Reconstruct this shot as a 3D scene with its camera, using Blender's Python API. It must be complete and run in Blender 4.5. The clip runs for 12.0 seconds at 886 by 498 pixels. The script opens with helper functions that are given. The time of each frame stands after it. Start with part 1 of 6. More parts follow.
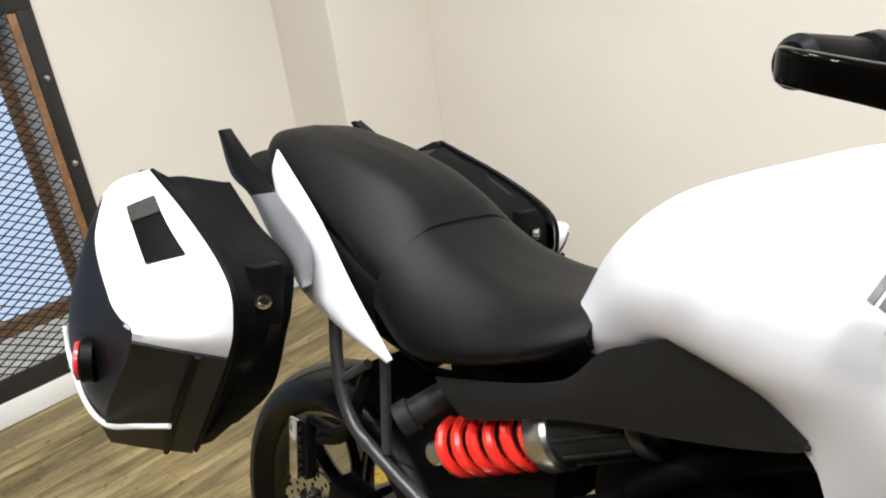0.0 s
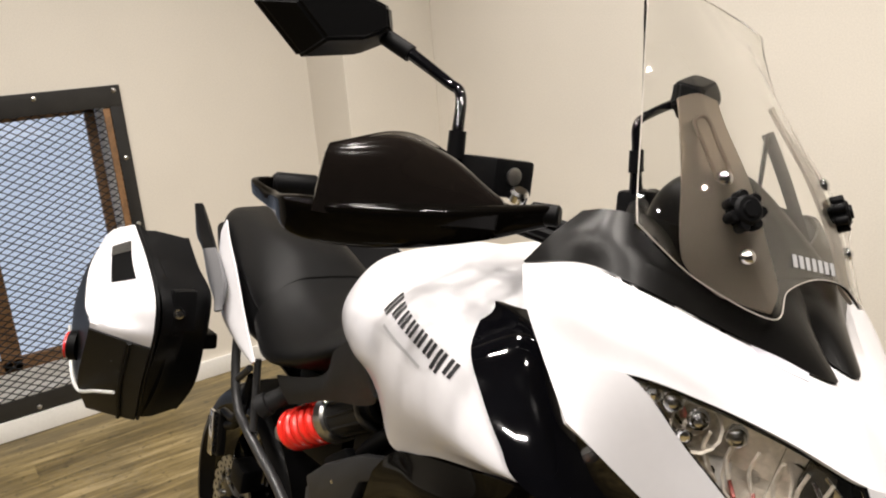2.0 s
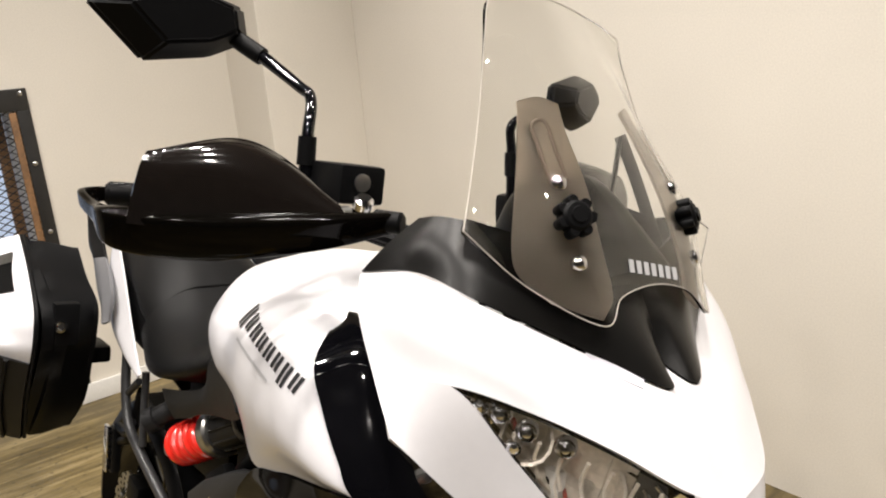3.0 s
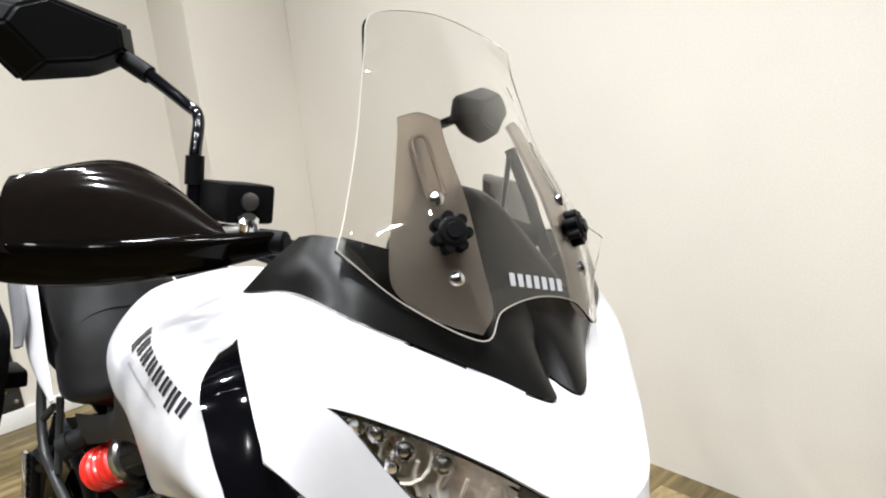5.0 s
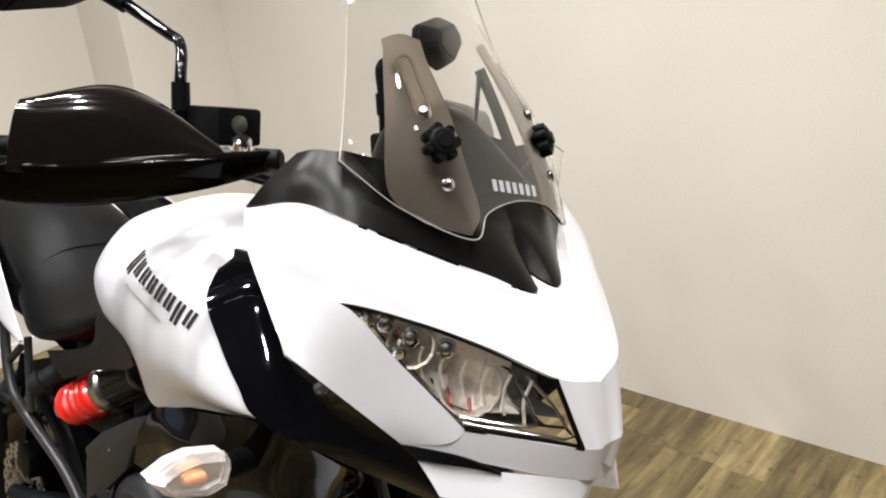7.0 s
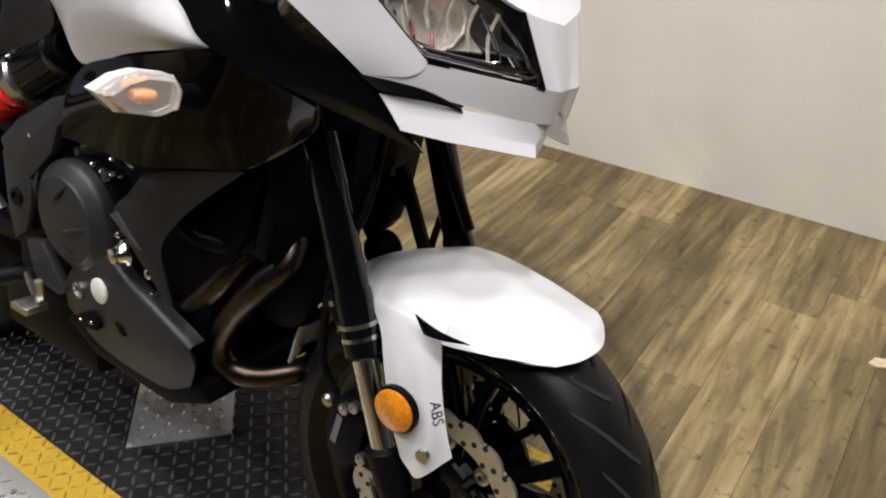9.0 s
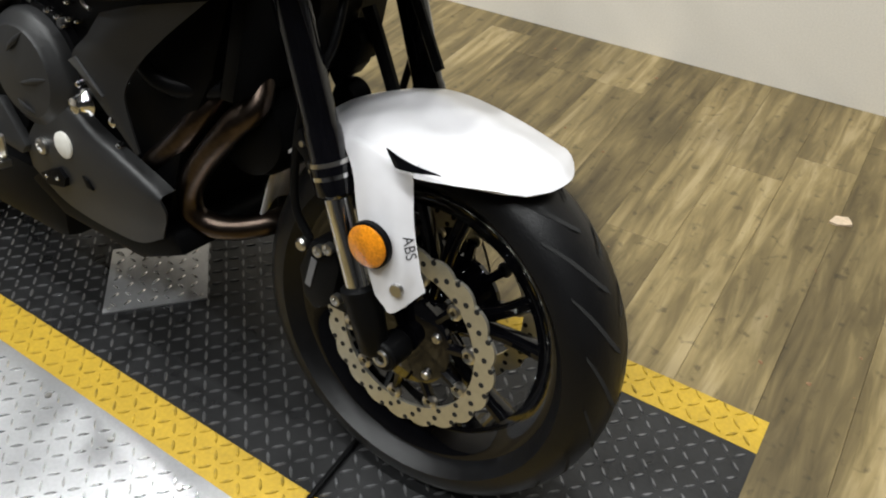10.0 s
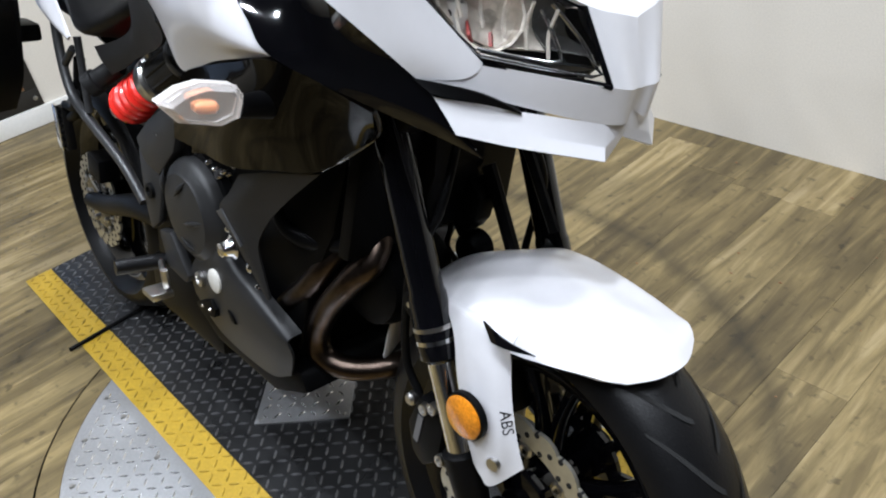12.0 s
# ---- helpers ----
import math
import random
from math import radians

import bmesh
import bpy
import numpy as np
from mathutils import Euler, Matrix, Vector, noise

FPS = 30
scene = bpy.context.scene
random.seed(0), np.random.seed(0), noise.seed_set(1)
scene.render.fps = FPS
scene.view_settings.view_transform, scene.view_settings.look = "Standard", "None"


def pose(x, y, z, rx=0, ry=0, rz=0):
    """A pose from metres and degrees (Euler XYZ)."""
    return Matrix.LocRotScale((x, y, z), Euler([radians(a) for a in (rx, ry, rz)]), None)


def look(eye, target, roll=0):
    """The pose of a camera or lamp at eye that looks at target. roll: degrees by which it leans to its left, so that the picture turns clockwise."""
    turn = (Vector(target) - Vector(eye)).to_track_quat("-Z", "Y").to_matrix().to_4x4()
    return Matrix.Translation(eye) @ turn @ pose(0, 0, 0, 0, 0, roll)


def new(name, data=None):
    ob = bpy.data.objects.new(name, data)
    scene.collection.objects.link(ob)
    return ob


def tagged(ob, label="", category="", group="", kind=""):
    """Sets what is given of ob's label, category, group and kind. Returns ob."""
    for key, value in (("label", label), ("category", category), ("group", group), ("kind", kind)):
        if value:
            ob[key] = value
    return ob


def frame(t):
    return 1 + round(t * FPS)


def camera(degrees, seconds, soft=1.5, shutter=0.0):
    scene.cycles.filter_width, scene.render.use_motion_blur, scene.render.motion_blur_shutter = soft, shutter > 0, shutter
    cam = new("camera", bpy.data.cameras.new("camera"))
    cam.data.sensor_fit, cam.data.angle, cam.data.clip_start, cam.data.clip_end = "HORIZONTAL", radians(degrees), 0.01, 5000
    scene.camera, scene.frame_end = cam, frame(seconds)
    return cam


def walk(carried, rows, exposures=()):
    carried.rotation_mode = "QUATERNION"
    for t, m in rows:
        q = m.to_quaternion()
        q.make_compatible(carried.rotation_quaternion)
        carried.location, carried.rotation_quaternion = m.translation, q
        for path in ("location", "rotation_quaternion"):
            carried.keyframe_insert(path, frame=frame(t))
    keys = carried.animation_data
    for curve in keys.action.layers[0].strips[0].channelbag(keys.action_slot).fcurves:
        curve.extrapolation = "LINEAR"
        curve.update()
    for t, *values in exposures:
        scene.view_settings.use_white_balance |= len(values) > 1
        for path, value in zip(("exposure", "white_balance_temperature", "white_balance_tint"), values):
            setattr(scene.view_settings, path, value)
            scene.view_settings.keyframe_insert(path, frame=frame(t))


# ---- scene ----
import itertools

cam = camera(59.5, 12.0, soft=2.0)
PATH = [
    (0, (0.049, 0.018, 1.363), (-1.317, 1.247, 0.575), -8.1),
    (0.5, (0.231, 0.065, 1.372), (-1.312, 1.129, 0.674), -9.2),
    (1, (0.435, 0.136, 1.397), (-1.201, 1.108, 0.782), -6.6),
    (1.5, (0.623, 0.063, 1.409), (-0.987, 1.136, 0.903), -6.6),
    (2, (0.757, 0.055, 1.424), (-0.827, 1.156, 0.898), -4.8),
    (2.5, (0.812, 0.143, 1.425), (-0.751, 1.276, 0.902), -4.8),
    (3, (0.814, 0.174, 1.416), (-0.7, 1.366, 0.881), -4.9),
    (3.2, (0.812, 0.183, 1.416), (-0.681, 1.4, 0.879), -4.8),
    (5, (0.865, 0.241, 1.418), (-0.585, 1.515, 0.891), -5.6),
    (5.5, (0.874, 0.28, 1.426), (-0.583, 1.555, 0.925), -5.3),
    (6, (0.88, 0.271, 1.411), (-0.577, 1.542, 0.9), -4.5),
    (6.5, (0.873, 0.165, 1.418), (-0.458, 1.55, 0.859), -6.8),
    (6.7, (0.875, 0.146, 1.417), (-0.445, 1.522, 0.812), -6.8),
    (8.3, (0.855, 0.049, 1.291), (-0.226, 1.433, 0.334), -2.4),
    (8.5, (0.887, 0.073, 1.273), (-0.233, 1.386, 0.262), -2.8),
    (9, (0.857, 0.026, 1.235), (-0.126, 1.353, 0.107), -1.6),
    (9.5, (0.872, 0.007, 1.204), (-0.02, 1.287, -0.048), -1.1),
    (10, (0.888, -0.02, 1.17), (0.049, 1.219, -0.157), -1.0),
    (10.5, (0.901, -0.044, 1.151), (0.105, 1.159, -0.235), -0.5),
    (11, (0.915, -0.041, 1.143), (0.105, 1.135, -0.257), -1.5),
    (11.5, (0.899, 0.002, 1.192), (-0.083, 1.196, -0.076), -4.8),
    (12, (0.928, 0.142, 1.236), (-0.375, 1.145, 0.098), -9.6),
]
walk(cam, [(t, look(eye, target, roll)) for t, eye, target, roll in PATH],
     exposures=((0, -0.18, 6250, 9), (0.5, -0.2, 6450, 9), (1.5, -0.45, 6850, 12), (2.5, -0.48, 7000, 13), (3.2, -0.42, 6850, 12), (5.0, -0.2, 6150, 9), (6.0, -0.22, 6150, 9), (6.7, -0.35, 6350, 10),
                (8.5, -0.70, 6500, 13), (9.5, -0.52, 6350, 9), (10.5, -0.50, 6200, 6), (11.5, -0.45, 6000, 8), (12, -0.42, 5700, 9)))

# ---- light ----
world = bpy.data.worlds.new("world")
scene.world = world
world.use_nodes = True
wn = world.node_tree.nodes
sky = wn.new("ShaderNodeTexSky")
sky.sky_type, sky.sun_disc, sky.sun_elevation, sky.sun_rotation = "NISHITA", False, radians(35), radians(200)
world.node_tree.links.new(sky.outputs[0], wn["Background"].inputs[0])
wn["Background"].inputs[1].default_value = 0.1
scene.view_settings.exposure = 0.0


def area_lamp(name, at, target, size, watts, colour):
    data = bpy.data.lights.new(name, "AREA")
    data.shape, data.size, data.energy, data.color = "DISK", size, watts, colour
    ob = new(name, data)
    ob.matrix_world = look(at, target)
    return ob


WARM = (1.0, 0.985, 0.96)
for lx, ly in itertools.product((-1.5, -0.75, 0.0, 0.75, 1.5), (1.2, 0.25, -0.75)):
    watts = 16.5
    spot = area_lamp("ceiling_spot", (lx, ly, 2.9), (lx, ly, 0), 0.10, watts, WARM)
    spot.data.spread = radians(140)

# ---- materials ----
def shader(name, rgb, rough=0.5, metal=0.0, coat=0.0, vary=0.08, scale=6.0, fine=90.0, bump=0.0, spec=0.5, rough_vary=0.0):
    """A Principled material with variation of colour at two scales and fine relief."""
    m = bpy.data.materials.new(name)
    m.use_nodes = True
    n, l = m.node_tree.nodes, m.node_tree.links
    p = n["Principled BSDF"]
    p.inputs["Roughness"].default_value, p.inputs["Metallic"].default_value = rough, metal
    p.inputs["Coat Weight"].default_value, p.inputs["Coat Roughness"].default_value = coat, 0.04
    p.inputs["Specular IOR Level"].default_value = spec
    co = n.new("ShaderNodeTexCoord")
    big, small = n.new("ShaderNodeTexNoise"), n.new("ShaderNodeTexNoise")
    for tex, s, d in ((big, scale, 3), (small, fine, 2)):
        tex.inputs["Scale"].default_value, tex.inputs["Detail"].default_value = s, d
        l.new(co.outputs["Object"], tex.inputs["Vector"])
    add = n.new("ShaderNodeMath")
    add.operation = "ADD"
    l.new(big.outputs[0], add.inputs[0]), l.new(small.outputs[0], add.inputs[1])
    ramp = n.new("ShaderNodeMapRange")
    ramp.inputs["From Min"].default_value, ramp.inputs["From Max"].default_value = 0.6, 1.4
    ramp.inputs["To Min"].default_value, ramp.inputs["To Max"].default_value = 1 - vary, 1 + vary
    l.new(add.outputs[0], ramp.inputs["Value"])
    mul = n.new("ShaderNodeVectorMath")
    mul.operation = "SCALE"
    mul.inputs[0].default_value = rgb
    l.new(ramp.outputs[0], mul.inputs["Scale"])
    l.new(mul.outputs[0], p.inputs["Base Color"])
    if rough_vary:
        rr = n.new("ShaderNodeMapRange")
        rr.inputs["To Min"].default_value, rr.inputs["To Max"].default_value = max(0.02, rough - rough_vary), rough + rough_vary
        l.new(big.outputs[0], rr.inputs["Value"])
        l.new(rr.outputs[0], p.inputs["Roughness"])
    if bump:
        b = n.new("ShaderNodeBump")
        b.inputs["Strength"].default_value, b.inputs["Distance"].default_value = bump, 0.002
        l.new(small.outputs[0], b.inputs["Height"])
        l.new(b.outputs[0], p.inputs["Normal"])
    return m


WHITE = shader("white_paint", (0.62, 0.61, 0.63), 0.28, coat=0.35, vary=0.02)
GLOSS = shader("gloss_black_paint", (0.0022, 0.0022, 0.003), 0.05, coat=0.35, vary=0.2, spec=0.35)
BROWNGLOSS = shader("smoked_black_plastic", (0.0020, 0.0017, 0.0014), 0.07, coat=0.0, vary=0.2, spec=0.08)
SMOKED = shader("smoked_deflector_plastic", (0.0055, 0.0042, 0.0036), 0.10, coat=0.25, vary=0.2, spec=0.35)
SATIN = shader("satin_black_plastic", (0.0035, 0.0035, 0.0038), 0.40, vary=0.2, fine=600, bump=0.06, spec=0.07)
MATTE = shader("grained_black_plastic", (0.011, 0.011, 0.0115), 0.5, vary=0.15, fine=900, bump=0.25, spec=0.22)
VINYL = shader("black_seat_vinyl", (0.003, 0.003, 0.0032), 0.42, vary=0.12, fine=800, bump=0.25, spec=0.13)
RUBBER = shader("tyre_rubber", (0.0035, 0.0035, 0.004), 0.40, vary=0.3, scale=14, fine=300, bump=0.15, spec=0.26)
DARK = shader("dark_engine_paint", (0.0018, 0.0018, 0.002), 0.45, vary=0.25, fine=200, bump=0.1, spec=0.06)
GREYCAST = shader("grey_cast_cover", (0.019, 0.019, 0.0195), 0.42, metal=0.1, vary=0.15, fine=400, bump=0.1, spec=0.3)
STEEL = shader("brushed_steel", (0.55, 0.54, 0.52), 0.28, metal=1.0, vary=0.08)
DISCSTEEL = shader("disc_steel", (0.60, 0.58, 0.50), 0.34, metal=0.85, vary=0.12)
CHROME = shader("polished_chrome", (0.75, 0.75, 0.76), 0.10, metal=1.0, vary=0.03)
BARECAP = shader("bare_alloy_cap", (0.62, 0.60, 0.55), 0.45, vary=0.08)
HEADER = shader("heat_tinted_steel", (0.062, 0.046, 0.037), 0.30, metal=1.0, vary=0.4, scale=14)
SPRING = shader("red_spring_paint", (0.80, 0.028, 0.018), 0.25, coat=0.4, vary=0.08)
REDLENS = shader("red_reflector", (0.55, 0.02, 0.02), 0.12, coat=0.5, vary=0.2, fine=300)
AMBER = shader("amber_reflector", (0.58, 0.20, 0.008), 0.15, coat=0.5, vary=0.45, scale=45, fine=260, bump=0.4)
GREYPAINT = shader("silver_grey_paint", (0.10, 0.10, 0.105), 0.35, vary=0.06)
INK = shader("black_print", (0.02, 0.02, 0.022), 0.35, vary=0.1)
PALEINK = shader("pale_grey_print", (0.40, 0.40, 0.41), 0.35, vary=0.05)
WHITEINK = shader("white_print", (0.8, 0.8, 0.78), 0.4, vary=0.05)
FRAME = shader("black_steel_frame", (0.018, 0.017, 0.016), 0.38, vary=0.3, scale=20, fine=300, bump=0.1)
MESHSTEEL = shader("black_expanded_metal", (0.015, 0.015, 0.016), 0.4, metal=0.3, vary=0.2)
OLDWOOD = shader("brown_window_wood", (0.22, 0.115, 0.05), 0.6, vary=0.5, scale=18, fine=160, bump=0.3)
SKIRT = shader("white_skirting_paint", (0.78, 0.77, 0.74), 0.45, vary=0.05)


def glass(name, rgb, rough=0.02, ior=1.49, weight=1.0):
    m = shader(name, rgb, rough, vary=0.0)
    p = m.node_tree.nodes["Principled BSDF"]
    p.inputs["Transmission Weight"].default_value, p.inputs["IOR"].default_value = weight, ior
    return m


SCREEN = glass("clear_acrylic", (0.97, 0.97, 0.95))
LENS = glass("clear_lamp_lens", (0.97, 0.97, 0.97))
PANE = glass("window_glass", (0.95, 0.97, 0.98))
DARKSTEEL = shader("dull_dark_steel", (0.16, 0.16, 0.165), 0.35, metal=1.0, vary=0.2)
COWLGREY = shader("charcoal_cowl_plastic", (0.0042, 0.0039, 0.0036), 0.30, vary=0.15, fine=700, bump=0.08, spec=0.26)
STAYGREY = shader("dark_grey_tube_paint", (0.028, 0.028, 0.029), 0.34, vary=0.2, scale=20)
MILKLENS = glass("milky_clear_lens", (0.62, 0.58, 0.55), 0.18, 1.45, 0.72)
DULLRED = shader("dull_red_reflection", (0.22, 0.03, 0.024), 0.4, vary=0.3, scale=60)
# black lugs coloured much paler than the deck, to paint in lamp glints
TREADGLINT = shader("black_tread_glint", (0.20, 0.20, 0.205), 0.32, metal=0.8, vary=0.4, scale=9, fine=120)
PALEAMBER = shader("pale_amber_bulb", (0.75, 0.28, 0.10), 0.3, coat=0.3, vary=0.2)
REFLECT = shader("lamp_reflector", (0.55, 0.50, 0.43), 0.28, metal=0.55, vary=0.25, scale=30, fine=160, bump=0.5)
GREYGLOSS = shader("smoked_grey_plastic", (0.035, 0.034, 0.032), 0.22, coat=0.3, vary=0.15)
FROST = glass("smoky_acrylic_plate", (0.62, 0.54, 0.46), 0.35, 1.2, 0.75)
FROSTRIM = glass("smoky_acrylic_rim", (0.45, 0.37, 0.30), 0.3, 1.2, 0.5)


def wall_paint():
    m = shader("cream_wall_paint", (0.71, 0.665, 0.59), 0.6, vary=0.09, scale=1.3, fine=200, bump=0.03)
    return m


WALL = wall_paint()
# unseen walls and ceiling are made dark to cut the fill light
DARKWALL = shader("fill_cutting_wall", (0.05, 0.05, 0.052), 0.7, vary=0.1, scale=1.5)
CEIL = shader("fill_cutting_ceiling", (0.06, 0.06, 0.062), 0.7, vary=0.04, scale=1.5)


def wood_floor():
    m = bpy.data.materials.new("oak_vinyl_plank")
    m.use_nodes = True
    n, l = m.node_tree.nodes, m.node_tree.links
    p = n["Principled BSDF"]
    p.inputs["Roughness"].default_value = 0.42
    co, mp, info = n.new("ShaderNodeTexCoord"), n.new("ShaderNodeMapping"), n.new("ShaderNodeObjectInfo")
    mp.inputs["Scale"].default_value = (9.0, 1.0, 6.0)
    off = n.new("ShaderNodeVectorMath")
    off.operation = "SCALE"
    off.inputs[0].default_value = (37.0, 11.0, 5.0)
    l.new(info.outputs["Random"], off.inputs["Scale"])
    place = n.new("ShaderNodeNewGeometry")
    l.new(place.outputs["Position"], mp.inputs["Vector"])
    l.new(off.outputs[0], mp.inputs["Location"])
    grain, blotch = n.new("ShaderNodeTexNoise"), n.new("ShaderNodeTexNoise")
    grain.inputs["Scale"].default_value, grain.inputs["Detail"].default_value, grain.inputs["Roughness"].default_value, grain.inputs["Distortion"].default_value = 3.4, 9, 0.60, 0.5
    blotch.inputs["Scale"].default_value, blotch.inputs["Detail"].default_value = 0.7, 4
    l.new(mp.outputs[0], grain.inputs["Vector"]), l.new(mp.outputs[0], blotch.inputs["Vector"])
    mix = n.new("ShaderNodeMath")
    mix.operation = "MULTIPLY_ADD"
    mix.inputs[1].default_value = 0.70
    l.new(grain.outputs[0], mix.inputs[0])
    half = n.new("ShaderNodeMath")
    half.operation = "MULTIPLY"
    half.inputs[1].default_value = 0.40
    l.new(blotch.outputs[0], half.inputs[0])
    l.new(half.outputs[0], mix.inputs[2])
    shift = n.new("ShaderNodeMath")
    shift.operation = "MULTIPLY_ADD"
    shift.inputs[1].default_value, shift.inputs[2].default_value = 0.10, -0.05
    l.new(info.outputs["Random"], shift.inputs[0])
    tot = n.new("ShaderNodeMath")
    l.new(mix.outputs[0], tot.inputs[0]), l.new(shift.outputs[0], tot.inputs[1])
    ramp = n.new("ShaderNodeValToRGB")
    e = ramp.color_ramp.elements
    e[0].position, e[0].color = 0.30, (0.034, 0.024, 0.009, 1)
    e[1].position, e[1].color = 0.70, (0.33, 0.255, 0.128, 1)
    for pos, col in ((0.42, (0.098, 0.071, 0.028, 1)), (0.53, (0.152, 0.112, 0.046, 1)), (0.61, (0.235, 0.176, 0.075, 1))):
        e.new(pos).color = col
    l.new(tot.outputs[0], ramp.inputs["Fac"])
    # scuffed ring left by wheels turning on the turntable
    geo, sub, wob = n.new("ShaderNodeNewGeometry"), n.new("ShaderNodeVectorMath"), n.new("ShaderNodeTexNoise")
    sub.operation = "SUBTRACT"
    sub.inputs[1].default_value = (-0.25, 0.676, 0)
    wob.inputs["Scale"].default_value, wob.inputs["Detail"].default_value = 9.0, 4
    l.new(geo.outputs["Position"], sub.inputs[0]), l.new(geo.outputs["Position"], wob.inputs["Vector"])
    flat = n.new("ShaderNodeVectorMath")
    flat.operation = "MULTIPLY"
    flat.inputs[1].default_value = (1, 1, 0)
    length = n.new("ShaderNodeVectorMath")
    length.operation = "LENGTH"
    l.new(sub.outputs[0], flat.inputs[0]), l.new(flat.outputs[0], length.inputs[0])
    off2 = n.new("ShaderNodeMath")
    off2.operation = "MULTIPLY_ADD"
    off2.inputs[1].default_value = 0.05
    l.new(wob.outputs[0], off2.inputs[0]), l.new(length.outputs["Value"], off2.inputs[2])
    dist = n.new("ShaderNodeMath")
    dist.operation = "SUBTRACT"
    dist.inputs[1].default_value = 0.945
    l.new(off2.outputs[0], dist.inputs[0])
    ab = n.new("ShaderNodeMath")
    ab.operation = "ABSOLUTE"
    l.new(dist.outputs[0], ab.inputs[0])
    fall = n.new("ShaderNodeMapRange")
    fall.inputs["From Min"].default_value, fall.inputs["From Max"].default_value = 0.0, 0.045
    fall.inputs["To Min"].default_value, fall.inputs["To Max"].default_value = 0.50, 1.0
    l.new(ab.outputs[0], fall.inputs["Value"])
    # trodden-in dirt and small dark scuffs
    worn = []
    for size, lo, hi, least in ((2.6, 0.40, 0.56, 0.74), (34.0, 0.30, 0.40, 0.55)):
        tex, step = n.new("ShaderNodeTexNoise"), n.new("ShaderNodeMapRange")
        tex.inputs["Scale"].default_value, tex.inputs["Detail"].default_value = size, 5
        l.new(geo.outputs["Position"], tex.inputs["Vector"])
        step.inputs["From Min"].default_value, step.inputs["From Max"].default_value, step.inputs["To Min"].default_value = lo, hi, least
        l.new(tex.outputs[0], step.inputs["Value"])
        worn.append(step)
    both, all_dirt = n.new("ShaderNodeMath"), n.new("ShaderNodeMath")
    both.operation = all_dirt.operation = "MULTIPLY"
    l.new(worn[0].outputs[0], both.inputs[0]), l.new(worn[1].outputs[0], both.inputs[1])
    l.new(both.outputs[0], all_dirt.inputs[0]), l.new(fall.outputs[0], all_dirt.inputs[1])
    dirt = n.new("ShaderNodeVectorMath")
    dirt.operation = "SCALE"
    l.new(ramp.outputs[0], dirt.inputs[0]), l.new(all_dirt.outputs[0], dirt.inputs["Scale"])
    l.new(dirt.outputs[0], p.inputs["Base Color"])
    b = n.new("ShaderNodeBump")
    b.inputs["Strength"].default_value, b.inputs["Distance"].default_value = 0.2, 0.001
    l.new(grain.outputs[0], b.inputs["Height"])
    l.new(b.outputs[0], p.inputs["Normal"])
    return m


WOOD = wood_floor()
PLATEBLACK = shader("black_painted_checker_plate", (0.014, 0.014, 0.0145), 0.30, vary=0.35, scale=9, fine=120, bump=0.1, rough_vary=0.12)
PLATEYELLOW = shader("worn_yellow_paint", (0.44, 0.285, 0.02), 0.45, vary=0.18, scale=12, fine=140, bump=0.1)
YELLOWTREAD = shader("worn_yellow_tread", (0.36, 0.235, 0.02), 0.42, vary=0.6, scale=26, fine=90)
PLATESILVER = shader("bare_aluminium_checker_plate", (0.50, 0.50, 0.51), 0.34, metal=0.8, vary=0.14, scale=7, fine=150, rough_vary=0.12)
STRIP = shader("pale_lilac_plastic", (0.55, 0.54, 0.60), 0.2, coat=0.4, vary=0.05)
# brighter copy of the plate's aluminium, with the lugs' glints in its colour
BRIGHTTREAD = shader("aluminium_tread_glint", (0.80, 0.80, 0.80), 0.24, metal=0.9, vary=0.1)
SCRAP = shader("beige_paper", (0.55, 0.43, 0.30), 0.8, vary=0.15, scale=60)
EDGE = glass("polished_acrylic_edge", (0.62, 0.58, 0.53), 0.3, 1.1, 0.6)
PALEPLASTIC = shader("pale_clear_plastic", (0.55, 0.53, 0.50), 0.25, coat=0.3, vary=0.1)

# ---- building helpers ----
def mesh_object(name, bm, material, parent=None, smooth=True, angle=40):
    me = bpy.data.meshes.new(name)
    bmesh.ops.recalc_face_normals(bm, faces=bm.faces)
    bm.to_mesh(me)
    bm.free()
    if material:
        me.materials.append(material)
    if smooth:
        me.shade_smooth()
        me.set_sharp_from_angle(angle=radians(angle))
    ob = new(name, me)
    if parent:
        ob.parent = parent
    return ob


LEAN, FOOT_Y = radians(12.2), 0.595  # the motorcycle's lean and the line on which its tyres stand
TURN = radians(2.1)


def settle(p):
    """Carry a point of the older outlines over to the true lean and length, alike on both sides."""
    a, s = min(1, abs(p.y) / 0.1), math.copysign(1, p.y)
    y, z = 0.57 - FOOT_Y - abs(p.y) * math.cos(TURN) + p.z * math.sin(TURN), p.z * math.cos(TURN) + abs(p.y) * math.sin(TURN)
    q = Vector((p.x, -s * ((1 - a) * -abs(p.y) + a * y), (1 - a) * p.z + a * z))
    f = min(1, max(0, (q.x + 0.85) / 0.8))
    f = f * f * (3 - 2 * f)
    q.x += f * 0.027 * min(1.1, max(0, (q.z - 0.5) / 0.6)) - (1 - f) * 0.010 * min(1, max(0, (q.z - 0.3) / 0.5))
    q.z += f * 0.010 * min(1, max(0, (q.z - 0.3) / 0.25)) - (1 - f) * 0.008 * min(1, max(0, (q.z - 0.3) / 0.3))
    return q


def part(name, bm, material, parent, label="", angle=40, placed=False):
    """One mesh object under a thing or under a part."""
    top = parent
    while top.parent:
        top = top.parent
    if top.name == "motorcycle" and not placed:
        for v in bm.verts:
            v.co = settle(v.co)
    ob = mesh_object(name, bm, material, parent, angle=angle)
    if label:
        ob["label"] = label
    return ob


